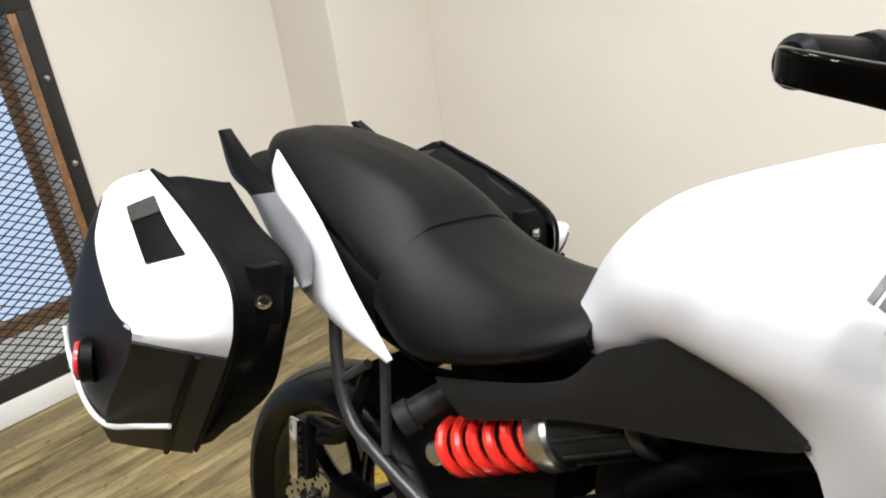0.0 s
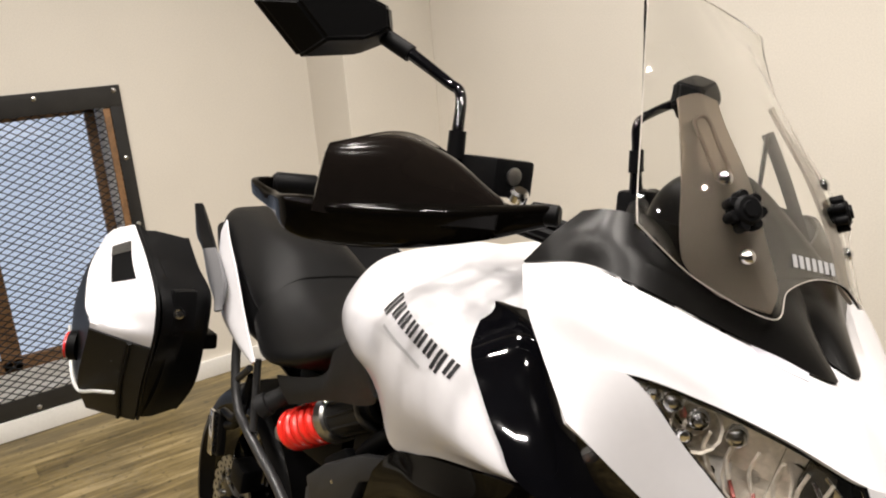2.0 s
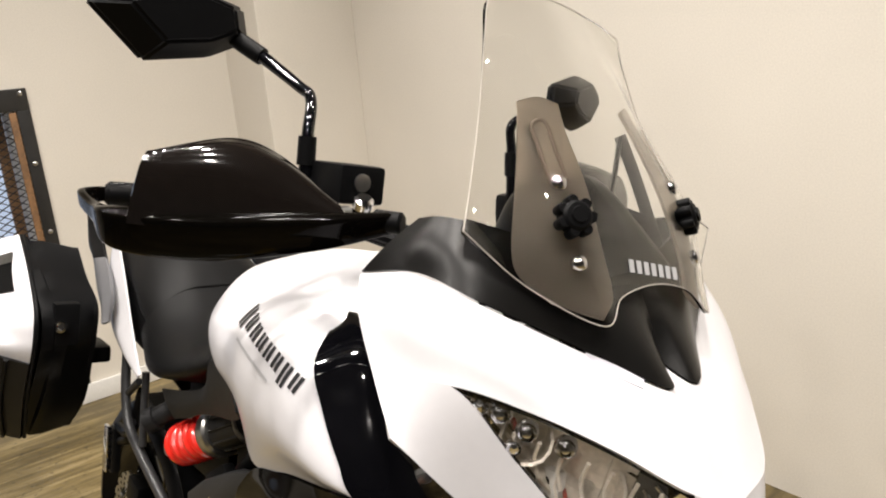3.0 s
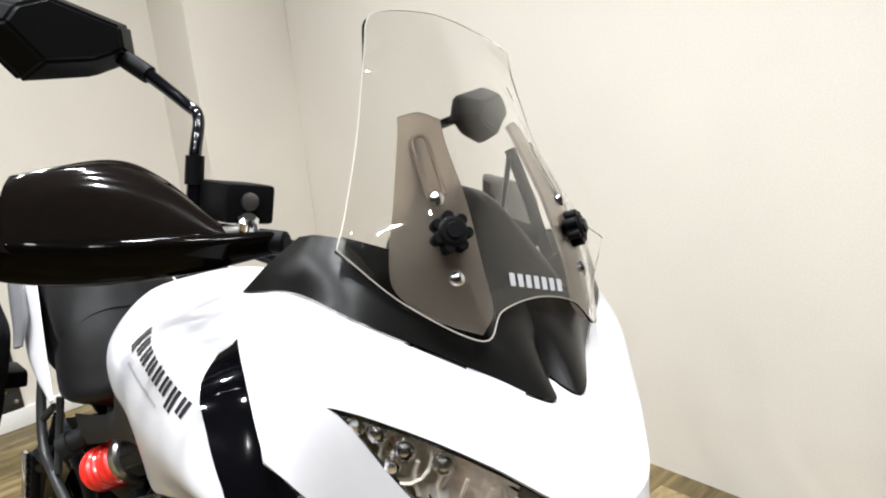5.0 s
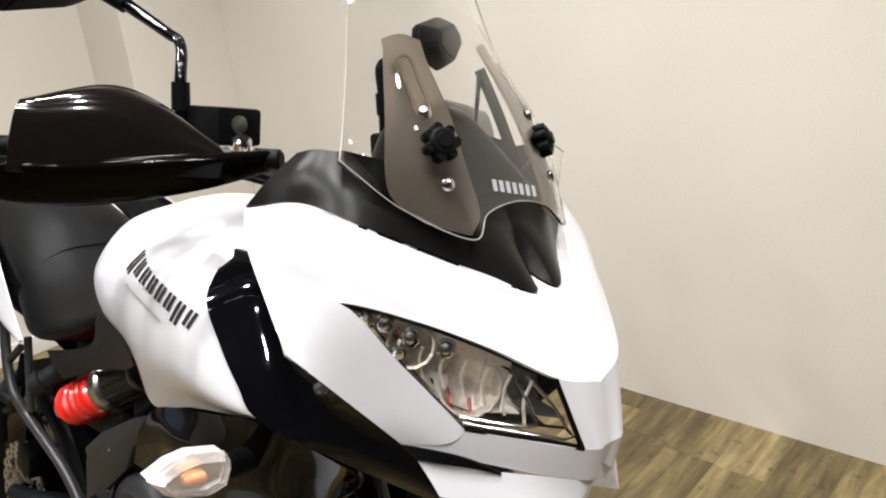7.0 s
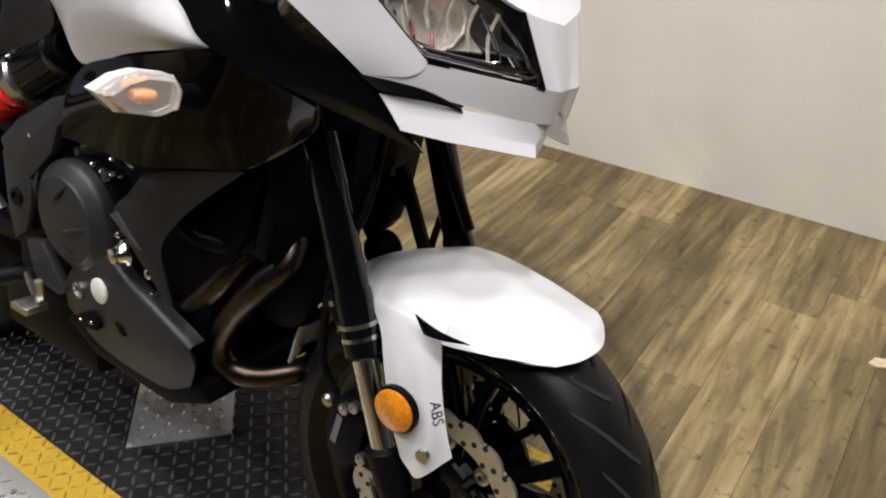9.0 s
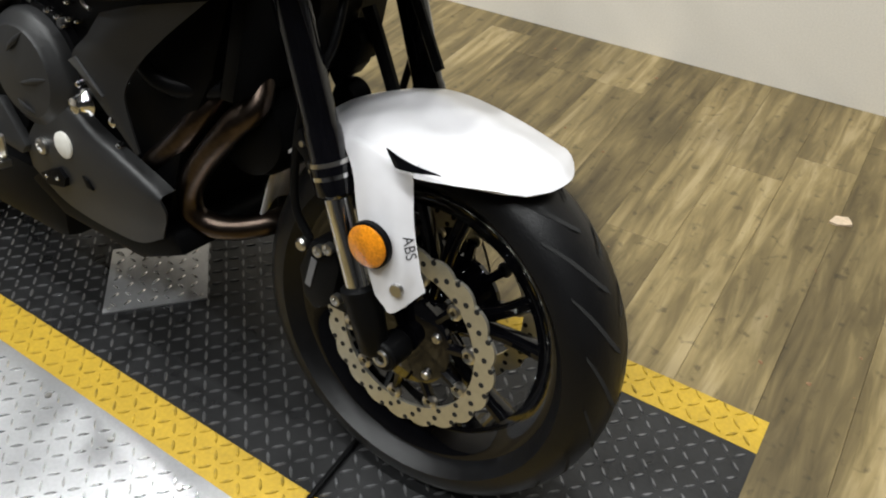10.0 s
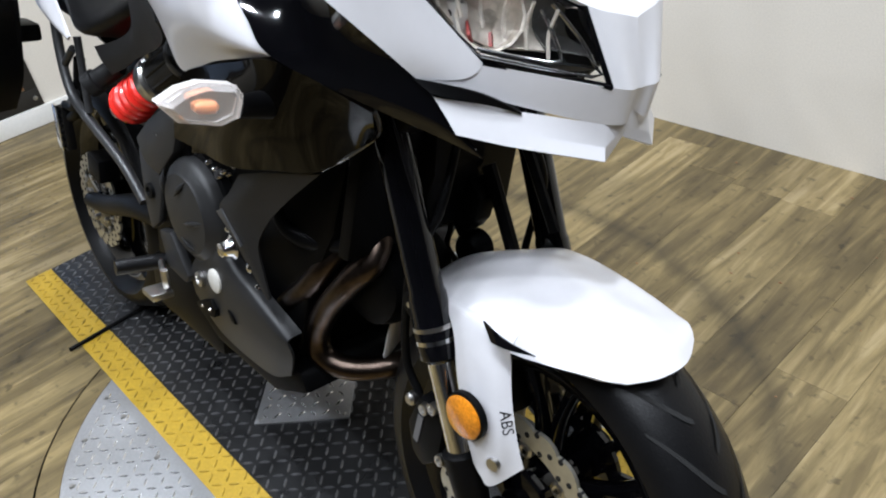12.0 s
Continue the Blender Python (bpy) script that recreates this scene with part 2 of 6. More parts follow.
def box(bm, lo, hi, bevel=0.0):
    r = bmesh.ops.create_cube(bm, size=1.0)
    for v in r["verts"]:
        v.co = Vector([lo[i] + (v.co[i] + 0.5) * (hi[i] - lo[i]) for i in range(3)])
    if bevel:
        edges = list({e for v in r["verts"] for e in v.link_edges})
        bmesh.ops.bevel(bm, geom=edges, offset=bevel, segments=2, affect="EDGES", profile=0.6)
    return bm


def boxed(lo, hi, bevel=0.0):
    return box(bmesh.new(), lo, hi, bevel)


def frame_at(a, b):
    """A matrix whose z runs from a to b."""
    d = Vector(b) - Vector(a)
    return Matrix.Translation(a) @ d.to_track_quat("Z", "Y").to_matrix().to_4x4(), d.length


def turned(bm, a, b, profile, n=24):
    """A lathe shape about the line a-b; profile: (how far along, radius)."""
    m, _ = frame_at(a, b)
    rings = []
    for h, r in profile:
        rings.append([bm.verts.new(m @ Vector((r * math.cos(k * math.tau / n), r * math.sin(k * math.tau / n), h))) for k in range(n)])
    for p, q in zip(rings, rings[1:]):
        for k in range(n):
            bm.faces.new((p[k], p[(k + 1) % n], q[(k + 1) % n], q[k]))
    if profile[0] != profile[-1]:
        bm.faces.new(rings[0]), bm.faces.new(rings[-1])
    else:
        bmesh.ops.remove_doubles(bm, verts=rings[0] + rings[-1], dist=1e-6)
    return bm


def rod(bm, a, b, r, bevel=0.0, n=20):
    L = (Vector(b) - Vector(a)).length
    prof = [(0, r), (L, r)] if not bevel else [(0, r - bevel), (bevel, r), (L - bevel, r), (L, r - bevel)]
    return turned(bm, a, b, prof, n)


def spline(points, steps=8):
    """Catmull-Rom through points."""
    P = [Vector(p) for p in points]
    P = [2 * P[0] - P[1]] + P + [2 * P[-1] - P[-2]]
    out = []
    for i in range(1, len(P) - 2):
        for k in range(steps):
            t = k / steps
            out.append(0.5 * (2 * P[i] + (P[i + 1] - P[i - 1]) * t + (2 * P[i - 1] - 5 * P[i] + 4 * P[i + 1] - P[i + 2]) * t * t
                              + (3 * P[i] - P[i - 1] - 3 * P[i + 1] + P[i + 2]) * t ** 3))
    return out + [P[-2]]


def tube(bm, points, radius, n=12, steps=8, flat=1.0, up=(0, 0, 1), square=1.0):
    """A round (or flattened) tube along a smooth path; radius may be a list, one for each point."""
    pts = spline(points, steps) if len(points) > 2 else [Vector(p) for p in points]
    if isinstance(radius, (list, tuple)):
        rs = [v.x for v in spline([(r, 0, 0) for r in radius], steps)] if len(points) > 2 else list(radius)
    else:
        rs = [radius] * len(pts)
    rings, side = [], None
    for i, p in enumerate(pts):
        d = (pts[min(i + 1, len(pts) - 1)] - pts[max(i - 1, 0)]).normalized()
        ref = Vector(up) if side is None else side.cross(d)
        s = d.cross(ref)
        s = s.normalized() if s.length > 1e-5 else d.orthogonal().normalized()
        side = s
        u = s.cross(d)
        side = d.cross(u) if False else s
        ring = []
        for k in range(n):
            c, w = math.cos((k + 0.5) * math.tau / n), math.sin((k + 0.5) * math.tau / n)
            ring.append(bm.verts.new(p + rs[i] * (math.copysign(abs(c) ** square, c) * s * flat + math.copysign(abs(w) ** square, w) * u)))
        rings.append(ring)
    for p, q in zip(rings, rings[1:]):
        for k in range(n):
            bm.faces.new((p[k], p[(k + 1) % n], q[(k + 1) % n], q[k]))
    bm.faces.new(rings[0]), bm.faces.new(rings[-1])
    return bm


def curve_grid(rows, nu, nv):
    """A smooth grid of points through rows of control points, nu steps along a row and nv between rows."""
    fine = [spline(r, nu) for r in rows]
    cols = [spline([f[i] for f in fine], nv) for i in range(len(fine[0]))]
    return [[c[j] for c in cols] for j in range(len(cols[0]))]


def grid_normals(g):
    nr, nc = len(g), len(g[0])
    return [[(g[min(j + 1, nr - 1)][i] - g[max(j - 1, 0)][i]).cross(g[j][min(i + 1, nc - 1)] - g[j][max(i - 1, 0)]).normalized()
             for i in range(nc)] for j in range(nr)]


def inside(p, poly):
    x, y = p
    hit = False
    for (x1, y1), (x2, y2) in zip(poly, poly[1:] + poly[:1]):
        if (y1 > y) != (y2 > y) and x < (x2 - x1) * (y - y1) / (y2 - y1) + x1:
            hit = not hit
    return hit


def panel(rows, thick, nu=6, nv=6, mirror=False, drop=None, offset=0.0, flip=1, cols=None):
    """A shell of that thickness over a smooth grid; cols: the stretch of control columns to keep."""
    g = curve_grid(rows, nu, nv)
    if cols:
        g = [r[cols[0] * nu:cols[1] * nu + 1] for r in g]
    if mirror:
        g = [[Vector((p.x, -p.y, p.z)) for p in r] for r in g]
    nrm = grid_normals(g)
    bm = bmesh.new()
    s = flip * (-1 if mirror else 1)
    nr, nc = len(g), len(g[0])
    top = [[bm.verts.new(g[j][i] + nrm[j][i] * offset * s) for i in range(nc)] for j in range(nr)]
    for j in range(nr - 1):
        for i in range(nc - 1):
            if drop and drop((i + 0.5) / (nc - 1), (j + 0.5) / (nr - 1)):
                continue
            bm.faces.new((top[j][i], top[j][i + 1], top[j + 1][i + 1], top[j + 1][i]))
    bmesh.ops.delete(bm, geom=[v for v in bm.verts if not v.link_faces], context="VERTS")
    bmesh.ops.recalc_face_normals(bm, faces=bm.faces)
    bmesh.ops.solidify(bm, geom=bm.faces[:], thickness=thick)
    return bm


def leaf(rows, thick, nu=6, nv=6, mirror=False, flip=1):
    """A shell over a smooth grid with even thickness right up to its edges."""
    g = curve_grid(rows, nu, nv)
    if mirror:
        g = [[Vector((p.x, -p.y, p.z)) for p in r] for r in g]
    nrm = grid_normals(g)
    s = flip * (-1 if mirror else 1)
    nr, nc = len(g), len(g[0])
    bm = bmesh.new()
    top = [[bm.verts.new(p) for p in r] for r in g]
    low = [[bm.verts.new(g[j][i] - nrm[j][i] * thick * s) for i in range(nc)] for j in range(nr)]
    for j in range(nr - 1):
        for i in range(nc - 1):
            bm.faces.new((top[j][i], top[j][i + 1], top[j + 1][i + 1], top[j + 1][i]))
            bm.faces.new((low[j][i], low[j + 1][i], low[j + 1][i + 1], low[j][i + 1]))
    ring = [(0, i) for i in range(nc)] + [(j, nc - 1) for j in range(1, nr)] + [(nr - 1, i) for i in range(nc - 2, -1, -1)] + [(j, 0) for j in range(nr - 2, 0, -1)]
    for (a, b), (c, d) in zip(ring, ring[1:] + ring[:1]):
        bm.faces.new((top[a][b], low[a][b], low[c][d], top[c][d]))
    bmesh.ops.recalc_face_normals(bm, faces=bm.faces[:])
    return bm


def shell_loft(sections, steps=5, around=5, cap=True):
    """A symmetric body: sections of (x, [(y, z), ...]) from the top middle round to the bottom, mirrored and smoothed."""
    rings = []
    for x, pts in sections:
        half = spline([(x, y, z) for y, z in pts], around)
        rings.append(half)
    long = [spline([r[i] for r in rings], steps) for i in range(len(rings[0]))]
    bm = bmesh.new()
    out = []
    for j in range(len(long[0])):
        half = [c[j] for c in long]
        loop = [Vector((p.x, -p.y, p.z)) for p in half] + [p.copy() for p in reversed(half) if p.y > 1e-4]
        out.append([bm.verts.new(p) for p in loop])
    for p, q in zip(out, out[1:]):
        for k in range(len(p)):
            bm.faces.new((p[k], p[(k + 1) % len(p)], q[(k + 1) % len(q)], q[k]))
    if cap:
        bm.faces.new(out[0]), bm.faces.new(out[-1])
    return bm


def extruded(poly, y0, y1, bevel=0.0):
    """A flat outline (x, z) given thickness from y0 to y1."""
    bm = bmesh.new()
    lo = [bm.verts.new((x, y0, z)) for x, z in poly]
    hi = [bm.verts.new((x, y1, z)) for x, z in poly]
    bm.faces.new(lo), bm.faces.new(list(reversed(hi)))
    n = len(poly)
    for k in range(n):
        bm.faces.new((lo[k], hi[k], hi[(k + 1) % n], lo[(k + 1) % n]))
    bmesh.ops.recalc_face_normals(bm, faces=bm.faces)
    if bevel:
        bmesh.ops.bevel(bm, geom=bm.edges[:], offset=bevel, segments=2, affect="EDGES", profile=0.6)
    return bm


# ---- the room ----
WX, WY, EX, EY, HC = -2.62, 2.20, 3.4, -3.2, 3.0
tagged(mesh_object("floor", boxed((WX - 0.6, EY - 0.2, -0.12), (EX + 0.2, WY + 0.2, -0.006)), SATIN, smooth=False),
       "oak-look vinyl plank floor with worn, streaky grain", "floor", kind="structure")
floor = bpy.data.objects["floor"]
# ceiling out of view, coloured dark so that little light bounces back
tagged(mesh_object("ceiling", boxed((WX - 0.6, EY - 0.2, HC), (EX + 0.2, WY + 0.2, HC + 0.1)), CEIL, smooth=False),
       "unseen dark ceiling, added to keep fill light low", "ceiling", kind="structure")
tagged(mesh_object("wall_north", boxed((WX - 0.2, WY, -0.1), (EX + 0.2, WY + 0.15, HC)), WALL, smooth=False),
       "smooth cream painted wall with faint smudges", "wall", kind="structure")
# east and south walls are unseen; their dark colour holds bounced light down
tagged(mesh_object("wall_east", boxed((EX, EY, -0.1), (EX + 0.15, WY, HC)), DARKWALL, smooth=False), "unseen dark wall, added to cut bounced light", "wall", kind="structure")
tagged(mesh_object("wall_south", boxed((WX - 0.2, EY - 0.15, -0.1), (EX, EY, HC)), DARKWALL, smooth=False), "unseen dark wall, added to cut bounced light", "wall", kind="structure")
# west wall with the window opening
OY0, OY1, OZ0, OZ1 = -0.62, 0.80, 0.16, 1.27
bm = bmesh.new()
for lo, hi in (((WX - 0.2, EY, -0.1), (WX, OY0, HC)), ((WX - 0.2, OY1, -0.1), (WX, WY, HC)),
               ((WX - 0.2, OY0, -0.1), (WX, OY1, OZ0)), ((WX - 0.2, OY0, OZ1), (WX, OY1, HC))):
    box(bm, lo, hi)
tagged(mesh_object("wall_west", bm, WALL, smooth=False), "cream painted wall pierced by a low caged window", "wall", kind="structure")
tagged(mesh_object("wall_corner_pier", boxed((WX, 1.72, 0), (-2.27, WY, HC), 0.004), WALL, smooth=False),
       "boxed-out cream painted pier in the corner", "wall", kind="structure")
tagged(mesh_object("baseboard", boxed((WX, -2.4, 0), (WX + 0.016, 1.72, 0.082), 0.003), SKIRT), "low white painted skirting board", "skirting", kind="structure")

# window: jamb lining, sashes, panes
window = tagged(new("window_1"), "brown wooden window behind black expanded-metal mesh, pale daylight outside", "window", kind="structure")
bm = bmesh.new()
for lo, hi in (((WX - 0.20, OY1 - 0.004, OZ0), (WX - 0.002, OY1, OZ1)), ((WX - 0.20, OY0, OZ0), (WX - 0.002, OY0 + 0.004, OZ1)),
               ((WX - 0.20, OY0 + 0.004, OZ0), (WX - 0.002, OY1 - 0.004, OZ0 + 0.006)), ((WX - 0.20, OY0 + 0.004, OZ1 - 0.004), (WX - 0.002, OY1 - 0.004, OZ1))):
    box(bm, lo, hi)
part("reveal", bm, SKIRT, window, "white painted window reveal")
for y0, y1 in ((OY0 + 0.01, 0.285), (0.285, OY1 - 0.012)):
    bm = bmesh.new()
    for lo, hi in (((WX - 0.17, y0, OZ0 + 0.07), (WX - 0.13, y0 + 0.038, OZ1 - 0.006)), ((WX - 0.17, y1 - 0.038, OZ0 + 0.07), (WX - 0.13, y1, OZ1 - 0.006)),
                   ((WX - 0.17, y0, OZ0 + 0.07), (WX - 0.13, y1, OZ0 + 0.122)), ((WX - 0.17, y0, OZ1 - 0.032), (WX - 0.13, y1, OZ1 - 0.006))):
        box(bm, lo, hi, 0.003)
    sash = part("sash", bm, OLDWOOD, window)
    pane = part("pane", boxed((WX - 0.155, y0 + 0.034, OZ0 + 0.118), (WX - 0.149, y1 - 0.034, OZ1 - 0.028)), PANE, sash)
    pane.visible_shadow = False
part("sill", boxed((WX - 0.20, OY0 + 0.004, OZ0 + 0.006), (WX - 0.125, OY1 - 0.004, OZ0 + 0.070), 0.003), SKIRT, window)

grille = tagged(new("window_cage"), "black steel frame with diamond expanded-metal mesh bolted over the window", "window guard", kind="structure")
FY0, FY1, FZ0, FZ1 = -0.70, 0.87, 0.085, 1.345
for lo, hi in (((WX, FY0, FZ1 - 0.085), (WX + 0.012, FY1, FZ1)), ((WX, FY0, FZ0), (WX + 0.012, FY1, FZ0 + 0.075)),
               ((WX, FY1 - 0.05, FZ0 + 0.075), (WX + 0.012, FY1, FZ1 - 0.085)), ((WX, FY0, FZ0 + 0.075), (WX + 0.012, FY0 + 0.05, FZ1 - 0.085))):
    part("frame_bar", boxed(lo, hi, 0.002), FRAME, grille)
for y, z in ((0.845, 1.325), (0.55, 1.322), (0.25, 1.322), (-0.05, 1.322), (0.845, 1.05), (0.845, 0.77), (0.845, 0.48), (0.845, 0.12), (0.33, 0.105), (0.62, 0.105), (0.0, 0.105)):
    part("bolt", turned(bmesh.new(), (WX + 0.012, y, z), (WX + 0.02, y, z), [(0, 0.010), (0.004, 0.009), (0.007, 0.004)], 10), STEEL, grille)
part("wooden_batten", boxed((WX + 0.0005, FY1 - 0.078, FZ0 + 0.08), (WX + 0.011, FY1 - 0.052, FZ1 - 0.09), 0.002), OLDWOOD, grille, "worn brown wooden strip")
bm = bmesh.new()
DY, DZ = 0.050, 0.0145
for j in range(int((FZ1 - FZ0) / DZ) - 3):
    for i in range(int((FY1 - FY0) / DY)):
        cy, cz = FY0 + 0.02 + (i + 0.5 * (j % 2)) * DY, FZ0 + 0.05 + j * DZ
        for sy in (-1, 1):
            a, b = Vector((WX + 0.006, cy + sy * DY / 2, cz)), Vector((WX + 0.006, cy, cz + DZ))
            a.x, b.x = WX + 0.004, WX + 0.009
            d = (b - a).normalized()
            w = d.cross(Vector((1, 0, 0))) * 0.0020
            t = Vector((0.0016, 0, 0))
            vs = [bm.verts.new(p + q) for p in (a, b) for q in (w + t, -w + t, -w - t, w - t)]
            for k in range(4):
                bm.faces.new((vs[k], vs[(k + 1) % 4], vs[4 + (k + 1) % 4], vs[4 + k]))
mesh = part("mesh", bm, MESHSTEEL, grille, "diamond-pattern expanded metal")
mesh["kind"] = "stuff"

# bright haze outside the window
bd = bpy.data.materials.new("daylight_backdrop")
bd.use_nodes = True
nt = bd.node_tree
em = nt.nodes.new("ShaderNodeEmission")
em.inputs["Color"].default_value, em.inputs["Strength"].default_value = (0.66, 0.78, 1.0, 1), 1.15
nt.links.new(em.outputs[0], nt.nodes["Material Output"].inputs["Surface"])
tagged(mesh_object("backdrop", boxed((WX - 1.5, -3.5, -1.0), (WX - 1.45, 3.0, 3.2)), bd, smooth=False), "pale bluish daylight outside the window", "sky", kind="structure")

# ---- turntable and lift in the floor ----
LX0, LX1, LY0, LY1, BAND = -1.41, 0.905, 0.357, 0.995, 0.078
CX, CY = -0.25, 0.676


def treads(bm, x0, x1, y0, y1, pitch, length, width, height, z, keep=None, angle=0.0):
    """Raised lugs of a checker plate, turned alternately."""
    k = 0
    for j in range(int((y1 - y0) / pitch) + 1):
        for i in range(int((x1 - x0) / pitch) + 1):
            x, y = x0 + (i + 0.5) * pitch, y0 + (j + 0.5) * pitch
            if x > x1 or y > y1 or (keep and not keep(x, y)):
                continue
            a = angle + (radians(45) if (i + j) % 2 else radians(-45))
            c, s = math.cos(a), math.sin(a)
            ring = []
            for u, v in ((1, 0), (0.45, 0.8), (-0.45, 0.8), (-1, 0), (-0.45, -0.8), (0.45, -0.8)):
                px, py = u * length / 2, v * width / 2
                ring.append((x + c * px - s * py, y + s * px + c * py))
            lo = [bm.verts.new((p[0], p[1], z)) for p in ring]
            hi = [bm.verts.new((x + (p[0] - x) * 0.62, y + (p[1] - y) * 0.62, z + height)) for p in ring]
            for q in range(6):
                bm.faces.new((lo[q], lo[(q + 1) % 6], hi[(q + 1) % 6], hi[q]))
            bm.faces.new(hi)
    return bm


lift = tagged(new("lift_platform"), "flush black checker-plate motorcycle lift with worn yellow edge bands", "lift platform", kind="structure")
part("deck", boxed((LX0, LY0, -0.03), (LX1, LY1, 0.0)), PLATEBLACK, lift)
lugs = part("deck_tread", treads(bmesh.new(), LX0, LX1, LY0 + BAND, LY1 - BAND, 0.0265, 0.026, 0.0075, 0.0026, 0.0), TREADGLINT, lift)
lugs["kind"] = "stuff"
for y0, y1 in ((LY0, LY0 + BAND), (LY1 - BAND, LY1)):
    band = part("edge_band", boxed((LX0, y0, -0.001), (LX1, y1, 0.0008)), PLATEYELLOW, lift, "worn yellow painted band")
    t = part("band_tread", treads(bmesh.new(), LX0, LX1, y0 + 0.004, y1 - 0.004, 0.0265, 0.026, 0.0075, 0.0024, 0.0008), YELLOWTREAD, band)
    t["kind"] = "stuff"
for x in (0.303, -0.965):
    part("hold_down_rod", tube(bmesh.new(), [(x + 0.004, LY0 - 0.03, 0.004), (x + 0.008, LY0 + 0.01, 0.007), (x, LY0 + 0.3, 0.007), (x, LY1, 0.006)], 0.0055, 8), SATIN, lift, "thin black rod lying across the deck")
# square hatch cover under the engine
hatch = part("hatch_cover", boxed((-0.107, -0.102, 0.001), (0.107, 0.102, 0.006), 0.001), PLATESILVER, lift, "bare aluminium checker-plate square, set askew")
hatch.matrix_local = pose(-0.333, 0.663, 0.0, 0, 0, 45)
t = part("hatch_tread", treads(bmesh.new(), -0.1, 0.1, -0.096, 0.096, 0.0275, 0.024, 0.0065, 0.0024, 0.006), BRIGHTTREAD, hatch)
t["kind"] = "stuff"
for x, y in ((-0.095, -0.09), (0.095, -0.09), (0.095, 0.09), (-0.095, 0.09)):
    part("screw", turned(bmesh.new(), (x, y, 0.006), (x, y, 0.009), [(0, 0.005), (0.002, 0.003)], 8), STEEL, hatch)

R_SILVER, R_RING = 0.60, 0.66


def segment(r, y_edge, side, n=48):
    """The part of a disc beyond the lift's edge: its outline."""
    h = abs(y_edge - CY)
    a0 = math.acos(min(1, math.sqrt(max(0, r * r - h * h)) / r))
    pts = []
    for k in range(n + 1):
        a = a0 + (math.pi - 2 * a0) * k / n
        pts.append((CX + r * math.cos(a), CY + side * r * math.sin(a)))
    return pts


def slab(outline, z0, z1):
    bm = bmesh.new()
    lo, hi = [bm.verts.new((x, y, z0)) for x, y in outline], [bm.verts.new((x, y, z1)) for x, y in outline]
    bm.faces.new(lo), bm.faces.new(hi)
    for k in range(len(lo)):
        bm.faces.new((lo[k], lo[(k + 1) % len(lo)], hi[(k + 1) % len(lo)], hi[k]))
    return bm


for side, edge in ((-1, LY0), (1, LY1)):
    seg = segment(R_SILVER, edge, side)
    plate = tagged(mesh_object("turntable_plate", slab(seg, -0.03, 0.0), PLATESILVER), "bare aluminium checker-plate half-moon beside the lift", "floor plate", group="turntable plates", kind="structure")
    keep = lambda x, y, e=edge, s=side: (x - CX) ** 2 + (y - CY) ** 2 < (R_SILVER - 0.015) ** 2 and s * (y - e) > 0.012
    t = part("tread", treads(bmesh.new(), CX - 0.6, CX + 0.6, CY - 0.6, CY + 0.6, 0.0265, 0.025, 0.0065, 0.0026, 0.0, keep), BRIGHTTREAD, plate)
    t["kind"] = "stuff"
    for k in range(9):
        a = radians(38 + 13 * k)
        x, y = CX + 0.575 * math.cos(a), CY + side * 0.575 * math.sin(a)
        part("screw", turned(bmesh.new(), (x, y, 0.0), (x, y, 0.005), [(0, 0.007), (0.003, 0.005)], 8), STEEL, plate)
    for k in range(5):
        x, y = CX - 0.36 + 0.18 * k, edge + side * 0.035
        part("screw", turned(bmesh.new(), (x, y, 0.0), (x, y, 0.005), [(0, 0.007), (0.003, 0.005)], 8), STEEL, plate)

rim_bm = bmesh.new()
for side in (-1, 1):
    edge = LY0 if side < 0 else LY1
    outer, inner = segment(0.652, edge, side, 40), segment(R_SILVER + 0.001, edge, side, 40)
    for a in range(40):
        q = [outer[a], outer[a + 1], inner[a + 1], inner[a]]
        lo, hi = [rim_bm.verts.new((x, y, -0.01)) for x, y in q], [rim_bm.verts.new((x, y, 0.0006)) for x, y in q]
        rim_bm.faces.new(hi)
        rim_bm.faces.new(lo)
        for k in range(4):
            rim_bm.faces.new((lo[k], lo[(k + 1) % 4], hi[(k + 1) % 4], hi[k]))
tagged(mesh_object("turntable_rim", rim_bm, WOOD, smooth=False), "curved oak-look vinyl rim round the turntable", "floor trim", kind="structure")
gap_bm = bmesh.new()
for side in (-1, 1):
    edge = LY0 if side < 0 else LY1
    outer, inner = segment(0.6575, edge, side, 60), segment(0.652, edge, side, 60)
    for a in range(60):
        gap_bm.faces.new([gap_bm.verts.new((x, y, -0.0008)) for x, y in (outer[a], outer[a + 1], inner[a + 1], inner[a])])
bmesh.ops.solidify(gap_bm, geom=gap_bm.faces[:], thickness=0.003)
tagged(mesh_object("turntable_gap", gap_bm, FRAME, smooth=False), "dark gap round the turntable rim", "floor joint", kind="structure")

rs = random.Random(3)
sb = bmesh.new()
ring = [(0.024 * (0.7 + 0.6 * rs.random()) * math.cos(k * math.tau / 9), 0.018 * (0.7 + 0.6 * rs.random()) * math.sin(k * math.tau / 9)) for k in range(9)]
top = [sb.verts.new((x, y, 0.004 + 0.004 * rs.random())) for x, y in ring]
bot = [sb.verts.new((x, y, 0.0)) for x, y in ring]
mid = sb.verts.new((0, 0, 0.009))
for k in range(9):
    sb.faces.new((top[k], top[(k + 1) % 9], mid))
    sb.faces.new((top[k], bot[k], bot[(k + 1) % 9], top[(k + 1) % 9]))
sb.faces.new(bot)
scrap = tagged(mesh_object("paper_scrap", sb, SCRAP, smooth=False), "small crumpled beige paper scrap on the wooden floor", "litter")
scrap.matrix_world = pose(0.882, 1.655, -0.001, 0, 0, 25)

